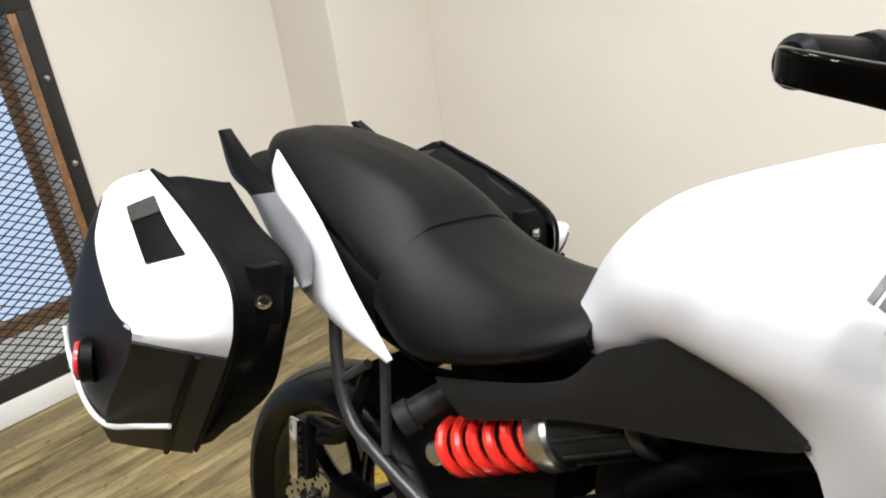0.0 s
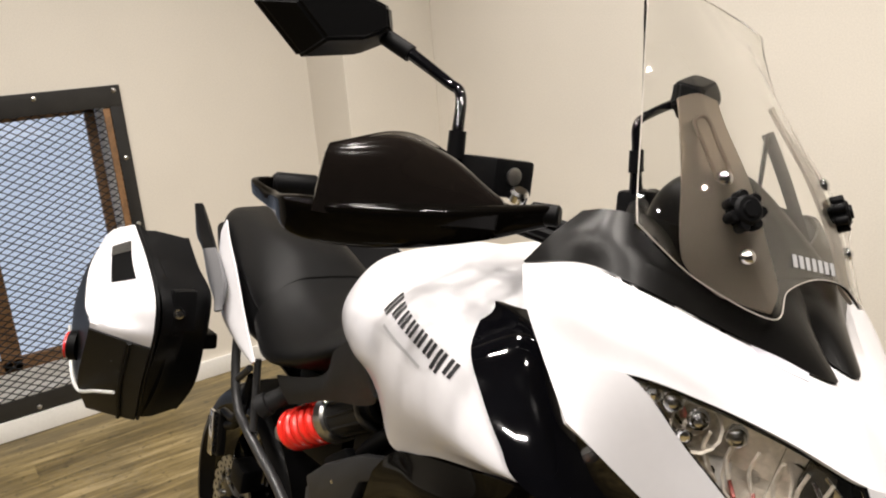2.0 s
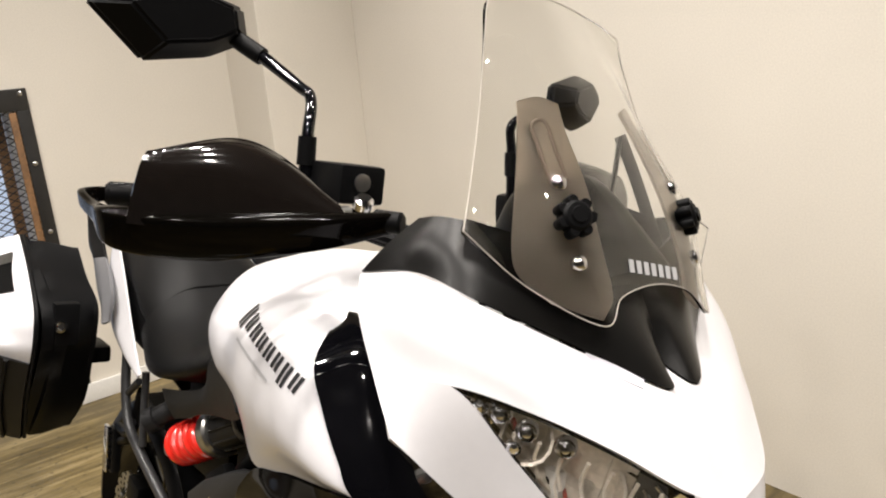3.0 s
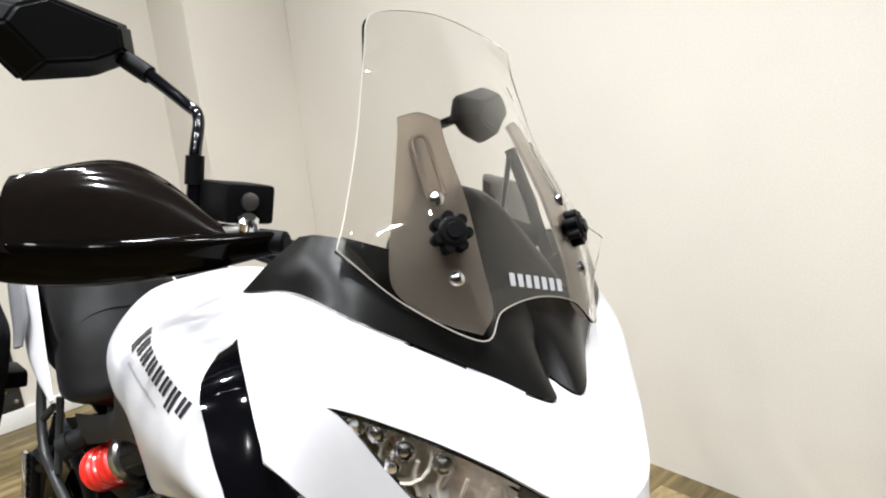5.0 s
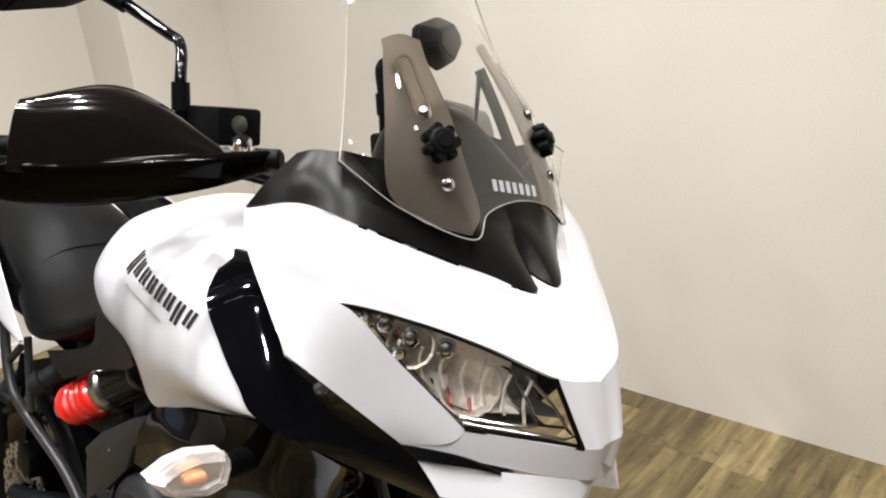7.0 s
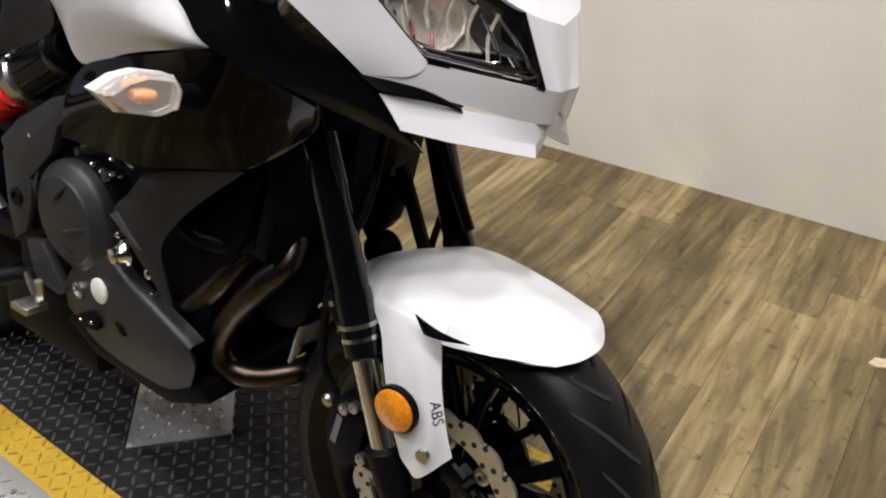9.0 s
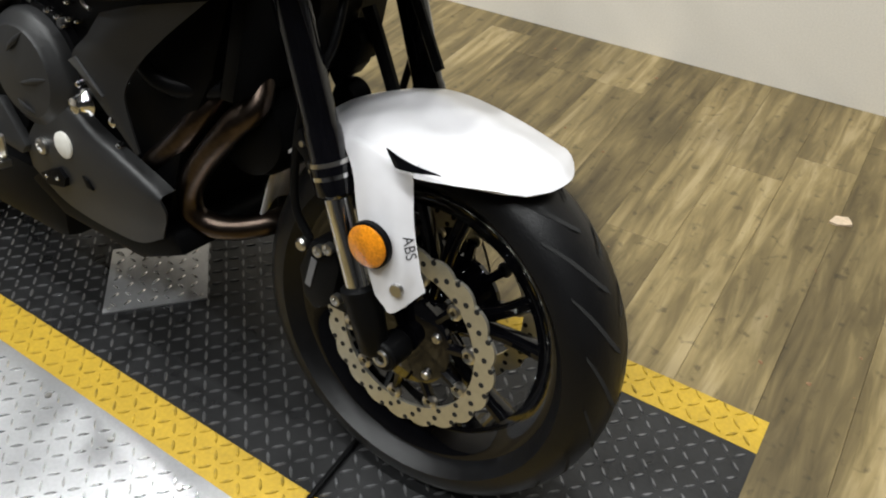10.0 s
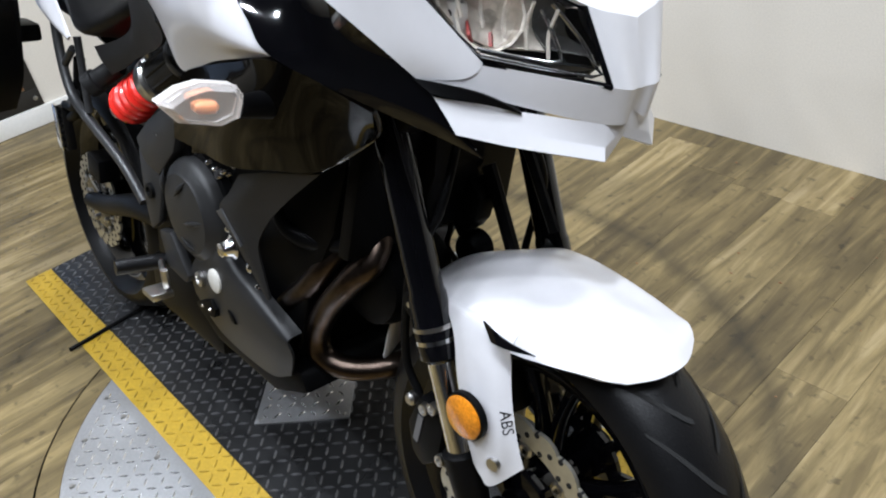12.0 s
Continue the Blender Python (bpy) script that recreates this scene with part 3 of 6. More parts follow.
# ---- the motorcycle: x forward, y to its left, z up, leaning on its side stand ----
bike = tagged(new("motorcycle"), "white and black touring motorcycle leaning on its side stand", "motorcycle")
bike.matrix_world = pose(0, FOOT_Y, 0, -math.degrees(LEAN), 0, 0)
AX, AZ, RX, RZ = 0.411, 0.302, -1.004, 0.312


def ring_tyre(cx, cz, R, r_bead, half, n=72):
    """Tyre by a turned profile about the axle."""
    prof = [(-half * 0.62, r_bead), (-half * 0.80, r_bead + 0.012), (-half * 1.0, R - 0.055), (-half * 0.97, R - 0.036), (-half * 0.80, R - 0.017), (-half * 0.45, R - 0.004), (0, R),
            (half * 0.45, R - 0.004), (half * 0.80, R - 0.017), (half * 0.97, R - 0.036), (half * 1.0, R - 0.055), (half * 0.80, r_bead + 0.012), (half * 0.62, r_bead), (-half * 0.62, r_bead)]
    return turned(bmesh.new(), (cx, 0, cz), (cx, 1, cz), prof, n)


def tyre_grooves(cx, cz, R, half, count, width=0.0062):
    """Slanted tread grooves, as thin dark inlays that follow the crown."""
    bm = bmesh.new()
    for k in range(count):
        for s in (-1, 1):
            a0 = (k + (0.5 if s > 0 else 0)) * math.tau / count
            line = []
            for q in range(9):
                f = q / 8
                y = s * half * (0.10 + 0.80 * f)
                rr = R - 0.019 * (abs(y) / half / 0.82) ** 2.2 + 0.0012
                a = a0 + 0.34 * f ** 1.4
                line.append((y, rr, a))
            vs = []
            for i, (y, rr, a) in enumerate(line):
                wdt = width * (0.35 + 0.65 * math.sin(math.pi * (0.12 + 0.8 * i / 8))) / rr
                vs.append([bm.verts.new((cx + rr * math.cos(a + d), y, cz + rr * math.sin(a + d))) for d in (-wdt, wdt)])
            for p, q in zip(vs, vs[1:]):
                bm.faces.new((p[0], p[1], q[1], q[0]))
    return bm


GROOVE = shader("tread_groove", (0.006, 0.006, 0.006), 0.9, vary=0.1)


def petal_disc(cx, cz, y, R, r_in, thick=0.005, petals=20, holes=True):
    """Wave-edged brake disc: strips of faces between ring lines; its holes are coloured in by disc_holes."""
    bm = bmesh.new()
    n = petals * 12

    def R_out(a):
        return R - 0.007 + 0.007 * abs(math.cos(a * petals / 2)) ** 0.8

    rows = [lambda a: r_in, lambda a: r_in + 0.010, lambda a: r_in + 0.019, lambda a: r_in + 0.028, R_out]
    for yy in (y - thick / 2, y + thick / 2):
        grid = [[bm.verts.new((cx + f(k * math.tau / n) * math.cos(k * math.tau / n), yy, cz + f(k * math.tau / n) * math.sin(k * math.tau / n))) for k in range(n)] for f in rows]
        for j in range(len(rows) - 1):
            for k in range(n):
                bm.faces.new((grid[j][k], grid[j][(k + 1) % n], grid[j + 1][(k + 1) % n], grid[j + 1][k]))
        if yy < y:
            low = grid
    for k in range(n):
        for row in (0, -1):
            bm.faces.new((low[row][k], low[row][(k + 1) % n], grid[row][(k + 1) % n], grid[row][k]))
    return bm


# near-black colour stands in for the shade inside drilled holes
HOLE = shader("shadowed_hole", (0.004, 0.004, 0.004), 0.8, vary=0.1)


def disc_holes(cx, cz, y, r_in):
    """Drilled holes: short dark plugs through both faces, the holes' shade put into their colour."""
    bm = bmesh.new()
    for k in range(40):
        for j, rr in enumerate((r_in + 0.007, r_in + 0.0185, r_in + 0.029)):
            if (k + j) % 2:
                continue
            a = (k + 0.33 * j) * math.tau / 40
            c = Vector((cx + rr * math.cos(a), y, cz + rr * math.sin(a)))
            turned(bm, c + Vector((0, -0.0029, 0)), c + Vector((0, 0.0029, 0)), [(0, 0.0044), (0.0058, 0.0044)], 8)
    return bm


def wheel(name, cx, cz, R, half, discs, spokes=5):
    rim_r = 0.222
    prof = [(-half * 0.66, rim_r + 0.008), (-half * 0.60, rim_r + 0.010), (-half * 0.56, rim_r - 0.006), (-half * 0.3, rim_r - 0.022), (half * 0.3, rim_r - 0.022),
            (half * 0.56, rim_r - 0.006), (half * 0.60, rim_r + 0.010), (half * 0.66, rim_r + 0.008), (half * 0.60, rim_r - 0.010), (half * 0.3, rim_r - 0.034), (-half * 0.3, rim_r - 0.034), (-half * 0.60, rim_r - 0.010), (-half * 0.66, rim_r + 0.008)]
    rim = part(name, turned(bmesh.new(), (cx, 0, cz), (cx, 1, cz), prof, 72), GLOSS, bike, "gloss black cast wheel")
    part("tyre", ring_tyre(cx, cz, R, rim_r + 0.004, half), RUBBER, rim, "black road tyre with slanted grooves")
    t = part("tread_groove", tyre_grooves(cx, cz, R, half, 22), GROOVE, rim)
    t["kind"] = "stuff"
    part("hub", turned(bmesh.new(), (cx, -half * 0.95, cz), (cx, half * 0.95, cz), [(0, 0.028), (0.004, 0.034), (half * 0.5, 0.040), (half * 1.4, 0.040), (half * 1.9 - 0.004, 0.034), (half * 1.9, 0.028)], 32), GLOSS, rim)
    for k in range(spokes):
        for d in (-0.22, 0.22):
            a, b = k * math.tau / spokes + 0.35 + d * 0.35, k * math.tau / spokes + 0.35 + d
            part("spoke", tube(bmesh.new(), [(cx + 0.035 * math.cos(a), 0, cz + 0.035 * math.sin(a)), (cx + 0.12 * math.cos((a + b) / 2), 0, cz + 0.12 * math.sin((a + b) / 2)), (cx + 0.193 * math.cos(b), 0, cz + 0.193 * math.sin(b))],
                               [0.015, 0.011, 0.013], 10, 5, flat=1.35), GLOSS, rim)
    for y, Rd in discs:
        d = part("brake_disc", petal_disc(cx, cz, y, Rd, Rd - 0.034), DISCSTEEL, rim, "drilled wave-edged steel disc")
        hs = part("drilled_hole", disc_holes(cx, cz, y, Rd - 0.036), HOLE, rim)
        hs["kind"] = "stuff"
        s = -1 if y < 0 else 1
        part("disc_carrier", turned(bmesh.new(), (cx, y - s * 0.006, cz), (cx, y + s * 0.004, cz), [(0, 0.075), (0.007, 0.075), (0.010, 0.068)], 40), GLOSS, rim)
        for k in range(5):
            a = k * math.tau / 5 + 0.5
            c = Vector((cx + 0.060 * math.cos(a), y + s * 0.004, cz + 0.060 * math.sin(a)))
            part("disc_bolt", turned(bmesh.new(), c, c + Vector((0, s * 0.007, 0)), [(0, 0.008), (0.004, 0.0075), (0.006, 0.005)], 10), STEEL, rim)
        for k in range(10):
            a = k * math.tau / 10 + 0.2
            c = Vector((cx + (Rd - 0.043) * math.cos(a), y - s * 0.004, cz + (Rd - 0.043) * math.sin(a)))
            part("rotor_bobbin", turned(bmesh.new(), c, c + Vector((0, s * 0.010, 0)), [(0, 0.0125), (0.006, 0.0125), (0.008, 0.008), (0.0065, 0.005)], 14), STEEL, rim)
            e = c + Vector((-0.020 * math.cos(a), 0, -0.020 * math.sin(a)))
            part("carrier_arm", tube(bmesh.new(), [e - (c - e) * 1.0, c], 0.008, 8), GLOSS, rim)
    return rim


front_wheel = wheel("front_wheel", AX, AZ, 0.302, 0.064, ((-0.066, 0.150), (0.066, 0.150)))
rear_wheel = wheel("rear_wheel", RX, RZ, 0.312, 0.082, ((-0.088, 0.125),))

# fork
RAKE = Vector((-math.sin(radians(19.5)), 0, math.cos(radians(19.5))))
FWD = Vector((math.cos(radians(19.5)), 0, math.sin(radians(19.5))))
FOOT = Vector((AX - 0.028, 0, AZ - 0.012))


def fork_at(s, h, off=0.010):
    return FOOT + Vector((0, s * 0.124, 0)) + RAKE * h + FWD * off


for s in (-1, 1):
    leg = part("fork_leg", turned(bmesh.new(), fork_at(s, 0.245), fork_at(s, 0.80), [(0, 0.023), (0.006, 0.0285), (0.05, 0.0288), (0.056, 0.0258), (0.09, 0.0258), (0.096, 0.0236), (0.55, 0.0236)], 32), GLOSS, bike, "gloss black upper fork tube", placed=True)
    part("fork_tube", rod(bmesh.new(), fork_at(s, 0.05), fork_at(s, 0.26), 0.0205), CHROME, leg, "polished inner fork tube", placed=True)
    part("fork_foot", turned(bmesh.new(), fork_at(s, 0.0), fork_at(s, 0.115), [(0, 0.012), (0.012, 0.022), (0.07, 0.026), (0.11, 0.029), (0.115, 0.0225)], 28), SATIN, leg, placed=True)
    for h in (0.290, 0.272):
        part("adjuster_ring", turned(bmesh.new(), fork_at(s, h), fork_at(s, h + 0.006), [(0, 0.0293), (0.006, 0.0293)], 28), STEEL if h > 0.28 else CHROME, leg, placed=True)
    part("axle_lug", rod(bmesh.new(), (AX - 0.004, s * 0.085, AZ), (AX - 0.004, s * 0.134, AZ), 0.024, 0.004), SATIN, leg, placed=True)
    part("axle_cap", turned(bmesh.new(), (AX - 0.004, s * 0.133, AZ), (AX - 0.004, s * 0.139, AZ), [(0, 0.014), (0.005, 0.013), (0.0052, 0.009), (0.001, 0.008)], 20), STEEL, leg, placed=True)
    body = part("brake_caliper", extruded([(AX - 0.155, AZ + 0.03), (AX - 0.165, AZ + 0.075), (AX - 0.145, AZ + 0.125), (AX - 0.105, AZ + 0.135), (AX - 0.09, AZ + 0.10), (AX - 0.10, AZ + 0.04), (AX - 0.13, AZ + 0.015)], s * 0.045, s * 0.118, 0.008), SATIN, bike, "black sliding brake caliper")
    for x, z in ((AX - 0.108, AZ + 0.128), (AX - 0.088, AZ + 0.055), (AX - 0.125, AZ + 0.118)):
        part("caliper_bolt", turned(bmesh.new(), (x, s * 0.117, z), (x, s * 0.130, z), [(0, 0.009), (0.009, 0.0085), (0.0095, 0.006), (0.005, 0.005)], 12), STEEL, body)
    part("caliper_bracket", extruded([(AX - 0.12, AZ + 0.02), (AX - 0.12, AZ + 0.15), (AX - 0.03, AZ + 0.10), (AX - 0.035, AZ + 0.02)], s * 0.082, s * 0.100, 0.005), SATIN, body)
    part("brake_hose", tube(bmesh.new(), [(AX - 0.16, s * 0.10, AZ + 0.115), (AX - 0.185, s * 0.105, AZ + 0.16), (AX - 0.180, s * 0.115, AZ + 0.26), (AX - 0.168, s * 0.118, AZ + 0.33), (AX - 0.145, s * 0.100, AZ + 0.40), (AX - 0.16, s * 0.06, AZ + 0.50)], 0.0062, 10), SATIN, bike)
    part("hose_banjo", turned(bmesh.new(), (AX - 0.166, s * 0.095, AZ + 0.108), (AX - 0.166, s * 0.118, AZ + 0.108), [(0, 0.010), (0.018, 0.010), (0.022, 0.006)], 10), STEEL, body)
# fork clamp and steering stem
part("lower_fork_clamp", extruded([(0.13, 0.80), (0.16, 0.84), (0.235, 0.86), (0.25, 0.82), (0.20, 0.785)], -0.135, 0.135, 0.01), SATIN, bike)

# front fender: crown over the tyre and side skirts down to the fork feet
def fender_rows():
    rows = []
    for a, w, r, we, re, drop in ((165, 0.050, 0.340, 0.058, 0.322, 0.018), (145, 0.060, 0.343, 0.072, 0.325, 0.018), (124, 0.072, 0.348, 0.094, 0.324, 0.018), (106, 0.084, 0.350, 0.114, 0.310, 0.018), (98, 0.086, 0.348, 0.116, 0.296, 0.018), (89, 0.088, 0.340, 0.116, 0.284, 0.018),
                                  (78, 0.088, 0.336, 0.108, 0.296, 0.018), (69, 0.083, 0.338, 0.094, 0.316, 0.017), (64, 0.078, 0.339, 0.085, 0.321, 0.015), (60, 0.066, 0.335, 0.070, 0.323, 0.010)):
        row = []
        lag = 4 * max(0, 69 - a) / 10
        for y, rr in ((-we, re), (-w, r - drop), (-w * 0.5, r - drop / 3), (0, r + 0.003), (w * 0.5, r - drop / 3), (w, r - drop), (we, re)):
            A = radians(a + lag * (y / we) ** 2)
            row.append((AX + rr * math.cos(A), y, AZ + rr * math.sin(A)))
        rows.append(row)
    return rows


fender = part("front_fender", leaf(fender_rows(), 0.004, 6, 6), WHITE, bike, "gloss white front mudguard with black side slots", placed=True)
for s in (-1, 1):
    part("fender_bolt", turned(bmesh.new(), (0.427, s * 0.138, 0.432), (0.428, s * 0.1465, 0.432), [(0, 0.010), (0.006, 0.009), (0.0062, 0.005)], 12), STEEL, fender, placed=True)
    c = Vector((0.387, s * 0.146, 0.490))
    refl = part("side_reflector", turned(bmesh.new(), c, c + Vector((0, s * 0.012, 0)), [(0, 0.033), (0.008, 0.033), (0.010, 0.030)], 28), SATIN, fender, placed=True)
    part("reflector_lens", turned(bmesh.new(), c + Vector((0, s * 0.006, 0)), c + Vector((0, s * 0.02, 0)), [(0, 0.030), (0.006, 0.030), (0.009, 0.026)], 28), AMBER, fender, "round amber reflector", placed=True)

# seats
part("rider_seat", shell_loft([
    (-0.422, [(0, 0.935), (0.08, 0.930), (0.140, 0.908), (0.160, 0.878), (0.10, 0.856)]),
    (-0.470, [(0, 0.915), (0.10, 0.910), (0.160, 0.888), (0.178, 0.852), (0.10, 0.832)]),
    (-0.570, [(0, 0.900), (0.10, 0.893), (0.165, 0.86), (0.188, 0.818), (0.11, 0.795)]),
    (-0.680, [(0, 0.920), (0.10, 0.912), (0.162, 0.87), (0.186, 0.80), (0.11, 0.78)]),
    (-0.765, [(0, 0.962), (0.09, 0.954), (0.150, 0.915), (0.172, 0.84), (0.10, 0.82)])]), VINYL, bike, "black grained vinyl rider's seat")
part("pillion_seat", shell_loft([
    (-0.750, [(0, 0.958), (0.08, 0.952), (0.140, 0.92), (0.162, 0.87), (0.10, 0.84)]),
    (-0.800, [(0, 1.000), (0.085, 0.990), (0.142, 0.945), (0.164, 0.89), (0.10, 0.86)]),
    (-0.880, [(0, 1.032), (0.092, 1.020), (0.142, 0.975), (0.158, 0.93), (0.10, 0.90)]),
    (-1.000, [(0, 1.056), (0.096, 1.044), (0.136, 1.005), (0.145, 0.97), (0.09, 0.95)]),
    (-1.120, [(0, 1.070), (0.090, 1.060), (0.120, 1.03), (0.118, 1.00), (0.08, 0.98)]),
    (-1.175, [(0, 1.058), (0.060, 1.050), (0.080, 1.03), (0.078, 1.01), (0.05, 1.00)])]), VINYL, bike, "black grained vinyl pillion seat")

# tank
def skin(rows):
    """Half a body, rows of (x, y, z) from the top middle outwards, as two mirrored halves welded into one shell."""
    g = curve_grid(rows, 7, 7)
    bm = bmesh.new()
    for m in (1, -1):
        vs = [[bm.verts.new((p.x, m * p.y, p.z)) for p in r] for r in g]
        for a, b in zip(vs, vs[1:]):
            for k in range(len(a) - 1):
                bm.faces.new((a[k], a[k + 1], b[k + 1], b[k]))
    bmesh.ops.remove_doubles(bm, verts=bm.verts[:], dist=1e-5)
    bmesh.ops.recalc_face_normals(bm, faces=bm.faces[:])
    bmesh.ops.solidify(bm, geom=bm.faces[:], thickness=0.004)
    return bm


# stations from the seat to the fork, each from the ridge down to the lower edge
TANK = [
    [(-0.470, 0, 0.925), (-0.470, -0.045, 0.924), (-0.468, -0.085, 0.915), (-0.466, -0.108, 0.898), (-0.464, -0.114, 0.880), (-0.462, -0.105, 0.862)],
    [(-0.428, 0, 0.996), (-0.428, -0.062, 0.996), (-0.426, -0.114, 0.976), (-0.422, -0.136, 0.930), (-0.420, -0.140, 0.892), (-0.416, -0.130, 0.866)],
    [(-0.368, 0, 1.052), (-0.368, -0.080, 1.052), (-0.365, -0.148, 1.028), (-0.360, -0.184, 0.972), (-0.354, -0.178, 0.918), (-0.350, -0.158, 0.892)],
    [(-0.285, 0, 1.090), (-0.285, -0.090, 1.091), (-0.285, -0.176, 1.074), (-0.285, -0.230, 1.010), (-0.285, -0.222, 0.950), (-0.286, -0.180, 0.928)],
    [(-0.200, 0, 1.112), (-0.200, -0.100, 1.118), (-0.200, -0.196, 1.088), (-0.200, -0.262, 1.020), (-0.194, -0.262, 0.958), (-0.190, -0.230, 0.926)],
    [(-0.120, 0, 1.120), (-0.120, -0.100, 1.128), (-0.118, -0.196, 1.097), (-0.110, -0.270, 1.040), (-0.112, -0.280, 0.974), (-0.134, -0.246, 0.893)],
    [(-0.050, 0, 1.118), (-0.050, -0.100, 1.124), (-0.045, -0.191, 1.093), (-0.040, -0.270, 1.045), (-0.047, -0.283, 0.956), (-0.098, -0.243, 0.844)],
    [(0.030, 0, 1.110), (0.030, -0.090, 1.113), (0.030, -0.185, 1.084), (0.040, -0.262, 1.035), (0.050, -0.287, 0.948), (0.022, -0.256, 0.880)],
    [(0.120, 0, 1.102), (0.120, -0.085, 1.104), (0.118, -0.178, 1.074), (0.108, -0.252, 1.006), (0.130, -0.282, 0.934), (0.114, -0.264, 0.902)],
    [(0.200, 0, 1.090), (0.200, -0.080, 1.090), (0.196, -0.165, 1.060), (0.185, -0.235, 0.970), (0.190, -0.264, 0.924), (0.193, -0.266, 0.919)]]
tank = part("fuel_tank", skin(TANK), WHITE, bike, "gloss white fuel tank with flared side panels", placed=True)

# upper fairing, its right half drawn and the left mirrored
FAIR = [
    [(0.128, -0.246, 1.148), (0.206, -0.232, 1.160), (0.268, -0.201, 1.142), (0.323, -0.106, 1.098), (0.382, -0.027, 1.062), (0.344, 0, 1.080)],
    [(0.164, -0.268, 1.112), (0.240, -0.255, 1.118), (0.310, -0.203, 1.092), (0.364, -0.122, 1.060), (0.414, -0.042, 1.030), (0.404, 0, 1.038)],
    [(0.222, -0.282, 1.056), (0.286, -0.241, 1.069), (0.344, -0.183, 1.050), (0.397, -0.126, 1.022), (0.447, -0.066, 0.986), (0.462, 0, 0.970)],
    [(0.222, -0.282, 1.056), (0.286, -0.241, 1.0688), (0.328, -0.188, 0.999), (0.377, -0.137, 0.926), (0.473, -0.042, 0.905), (0.478, 0, 0.900)],
    [(0.260, -0.288, 1.017), (0.286, -0.255, 0.981), (0.312, -0.217, 0.941), (0.331, -0.183, 0.906), (0.464, -0.040, 0.864), (0.471, 0, 0.874)]]


def stretch(rows, a, b):
    """Some columns of a grid as a grid of their own, with a crease at its ends."""
    return [r[a:b + 1] for r in rows]


for mirror in (False, True):
    shell = part("upper_fairing", panel(FAIR[:3], 0.004, 8, 8, mirror), WHITE, bike, "gloss white upper fairing half", placed=True)
    cheek = curve_grid(stretch([FAIR[1], FAIR[3], FAIR[4]], 0, 3), 6, 8)[8:]
    part("fairing_cheek", panel(cheek, 0.004, 1, 1, mirror), WHITE, shell, placed=True)
    part("fairing_chin", panel(stretch(FAIR[3:], 3, 5), 0.004, 8, 8, mirror), WHITE, shell, placed=True)
    part("fairing_nose", panel(FAIR[2:4], 0.004, 8, 8, mirror, cols=(4, 5)), WHITE, shell, placed=True)

# gloss black wing panel between tank and fairing
WING = [
    [(-0.047, -0.160, 1.088), (-0.041, -0.161, 1.091), (-0.034, -0.158, 1.092)],
    [(0.012, -0.190, 1.079), (0.022, -0.192, 1.081), (0.034, -0.186, 1.081)],
    [(0.073, -0.262, 1.039), (0.122, -0.214, 1.062), (0.190, -0.222, 1.086)],
    [(0.117, -0.275, 0.994), (0.174, -0.232, 1.004), (0.256, -0.246, 1.013)],
    [(0.158, -0.278, 0.953), (0.212, -0.242, 0.962), (0.284, -0.234, 0.978)],
    [(0.194, -0.272, 0.918), (0.246, -0.238, 0.924), (0.310, -0.202, 0.938)],
    [(0.286, -0.212, 0.874), (0.306, -0.202, 0.886), (0.334, -0.180, 0.902)],
    [(0.340, -0.170, 0.848), (0.352, -0.166, 0.856), (0.362, -0.158, 0.860)],
    [(0.384, -0.140, 0.827), (0.3842, -0.140, 0.8272), (0.3845, -0.140, 0.8275)]]
SHROUD = [
    [(-0.150, -0.236, 0.790), (-0.095, -0.241, 0.838), (-0.030, -0.248, 0.862), (0.080, -0.258, 0.890), (0.192, -0.264, 0.914), (0.286, -0.208, 0.870)],
    [(-0.165, -0.232, 0.765), (-0.080, -0.245, 0.800), (0.000, -0.258, 0.815), (0.090, -0.262, 0.832), (0.190, -0.240, 0.850), (0.266, -0.192, 0.846)],
    [(-0.190, -0.225, 0.720), (-0.090, -0.232, 0.728), (0.000, -0.235, 0.731), (0.090, -0.224, 0.750), (0.177, -0.206, 0.770), (0.246, -0.174, 0.824)]]
GUARD = [
    [(-0.030, -0.206, 0.702), (0.070, -0.212, 0.736), (0.170, -0.202, 0.762)],
    [(-0.068, -0.205, 0.662), (-0.005, -0.210, 0.676), (0.075, -0.198, 0.690)],
    [(-0.108, -0.205, 0.621), (-0.050, -0.207, 0.632), (0.020, -0.196, 0.640)],
    [(-0.075, -0.201, 0.575), (-0.045, -0.203, 0.583), (-0.012, -0.197, 0.592)],
    [(-0.035, -0.198, 0.535), (-0.020, -0.198, 0.540), (-0.008, -0.195, 0.545)],
    [(-0.003, -0.195, 0.502), (0.000, -0.195, 0.503), (0.003, -0.194, 0.505)]]
for mirror in (False, True):
    part("wing_panel", panel(WING, 0.004, 6, 6, mirror), GLOSS, bike, "gloss black swept side panel", placed=True)
    part("lower_shroud", panel(SHROUD, 0.004, 8, 8, mirror), BROWNGLOSS, bike, "smoked glossy black lower side shroud", placed=True)
    # paler tube along the lip puts the edge's highlight into colour
    lip = [SHROUD[2][4], (0.216, -0.192, 0.796), SHROUD[2][5], (0.266, -0.186, 0.846), (0.284, -0.206, 0.868)]
    part("shroud_lip_highlight", tube(bmesh.new(), [(x, -y if mirror else y, z) for x, y, z in lip], 0.0035, 8, 6), GREYGLOSS, bike, placed=True)
    part("radiator_guard", panel(GUARD, 0.004, 6, 6, mirror), MATTE, bike, "matte black radiator side guard", placed=True)

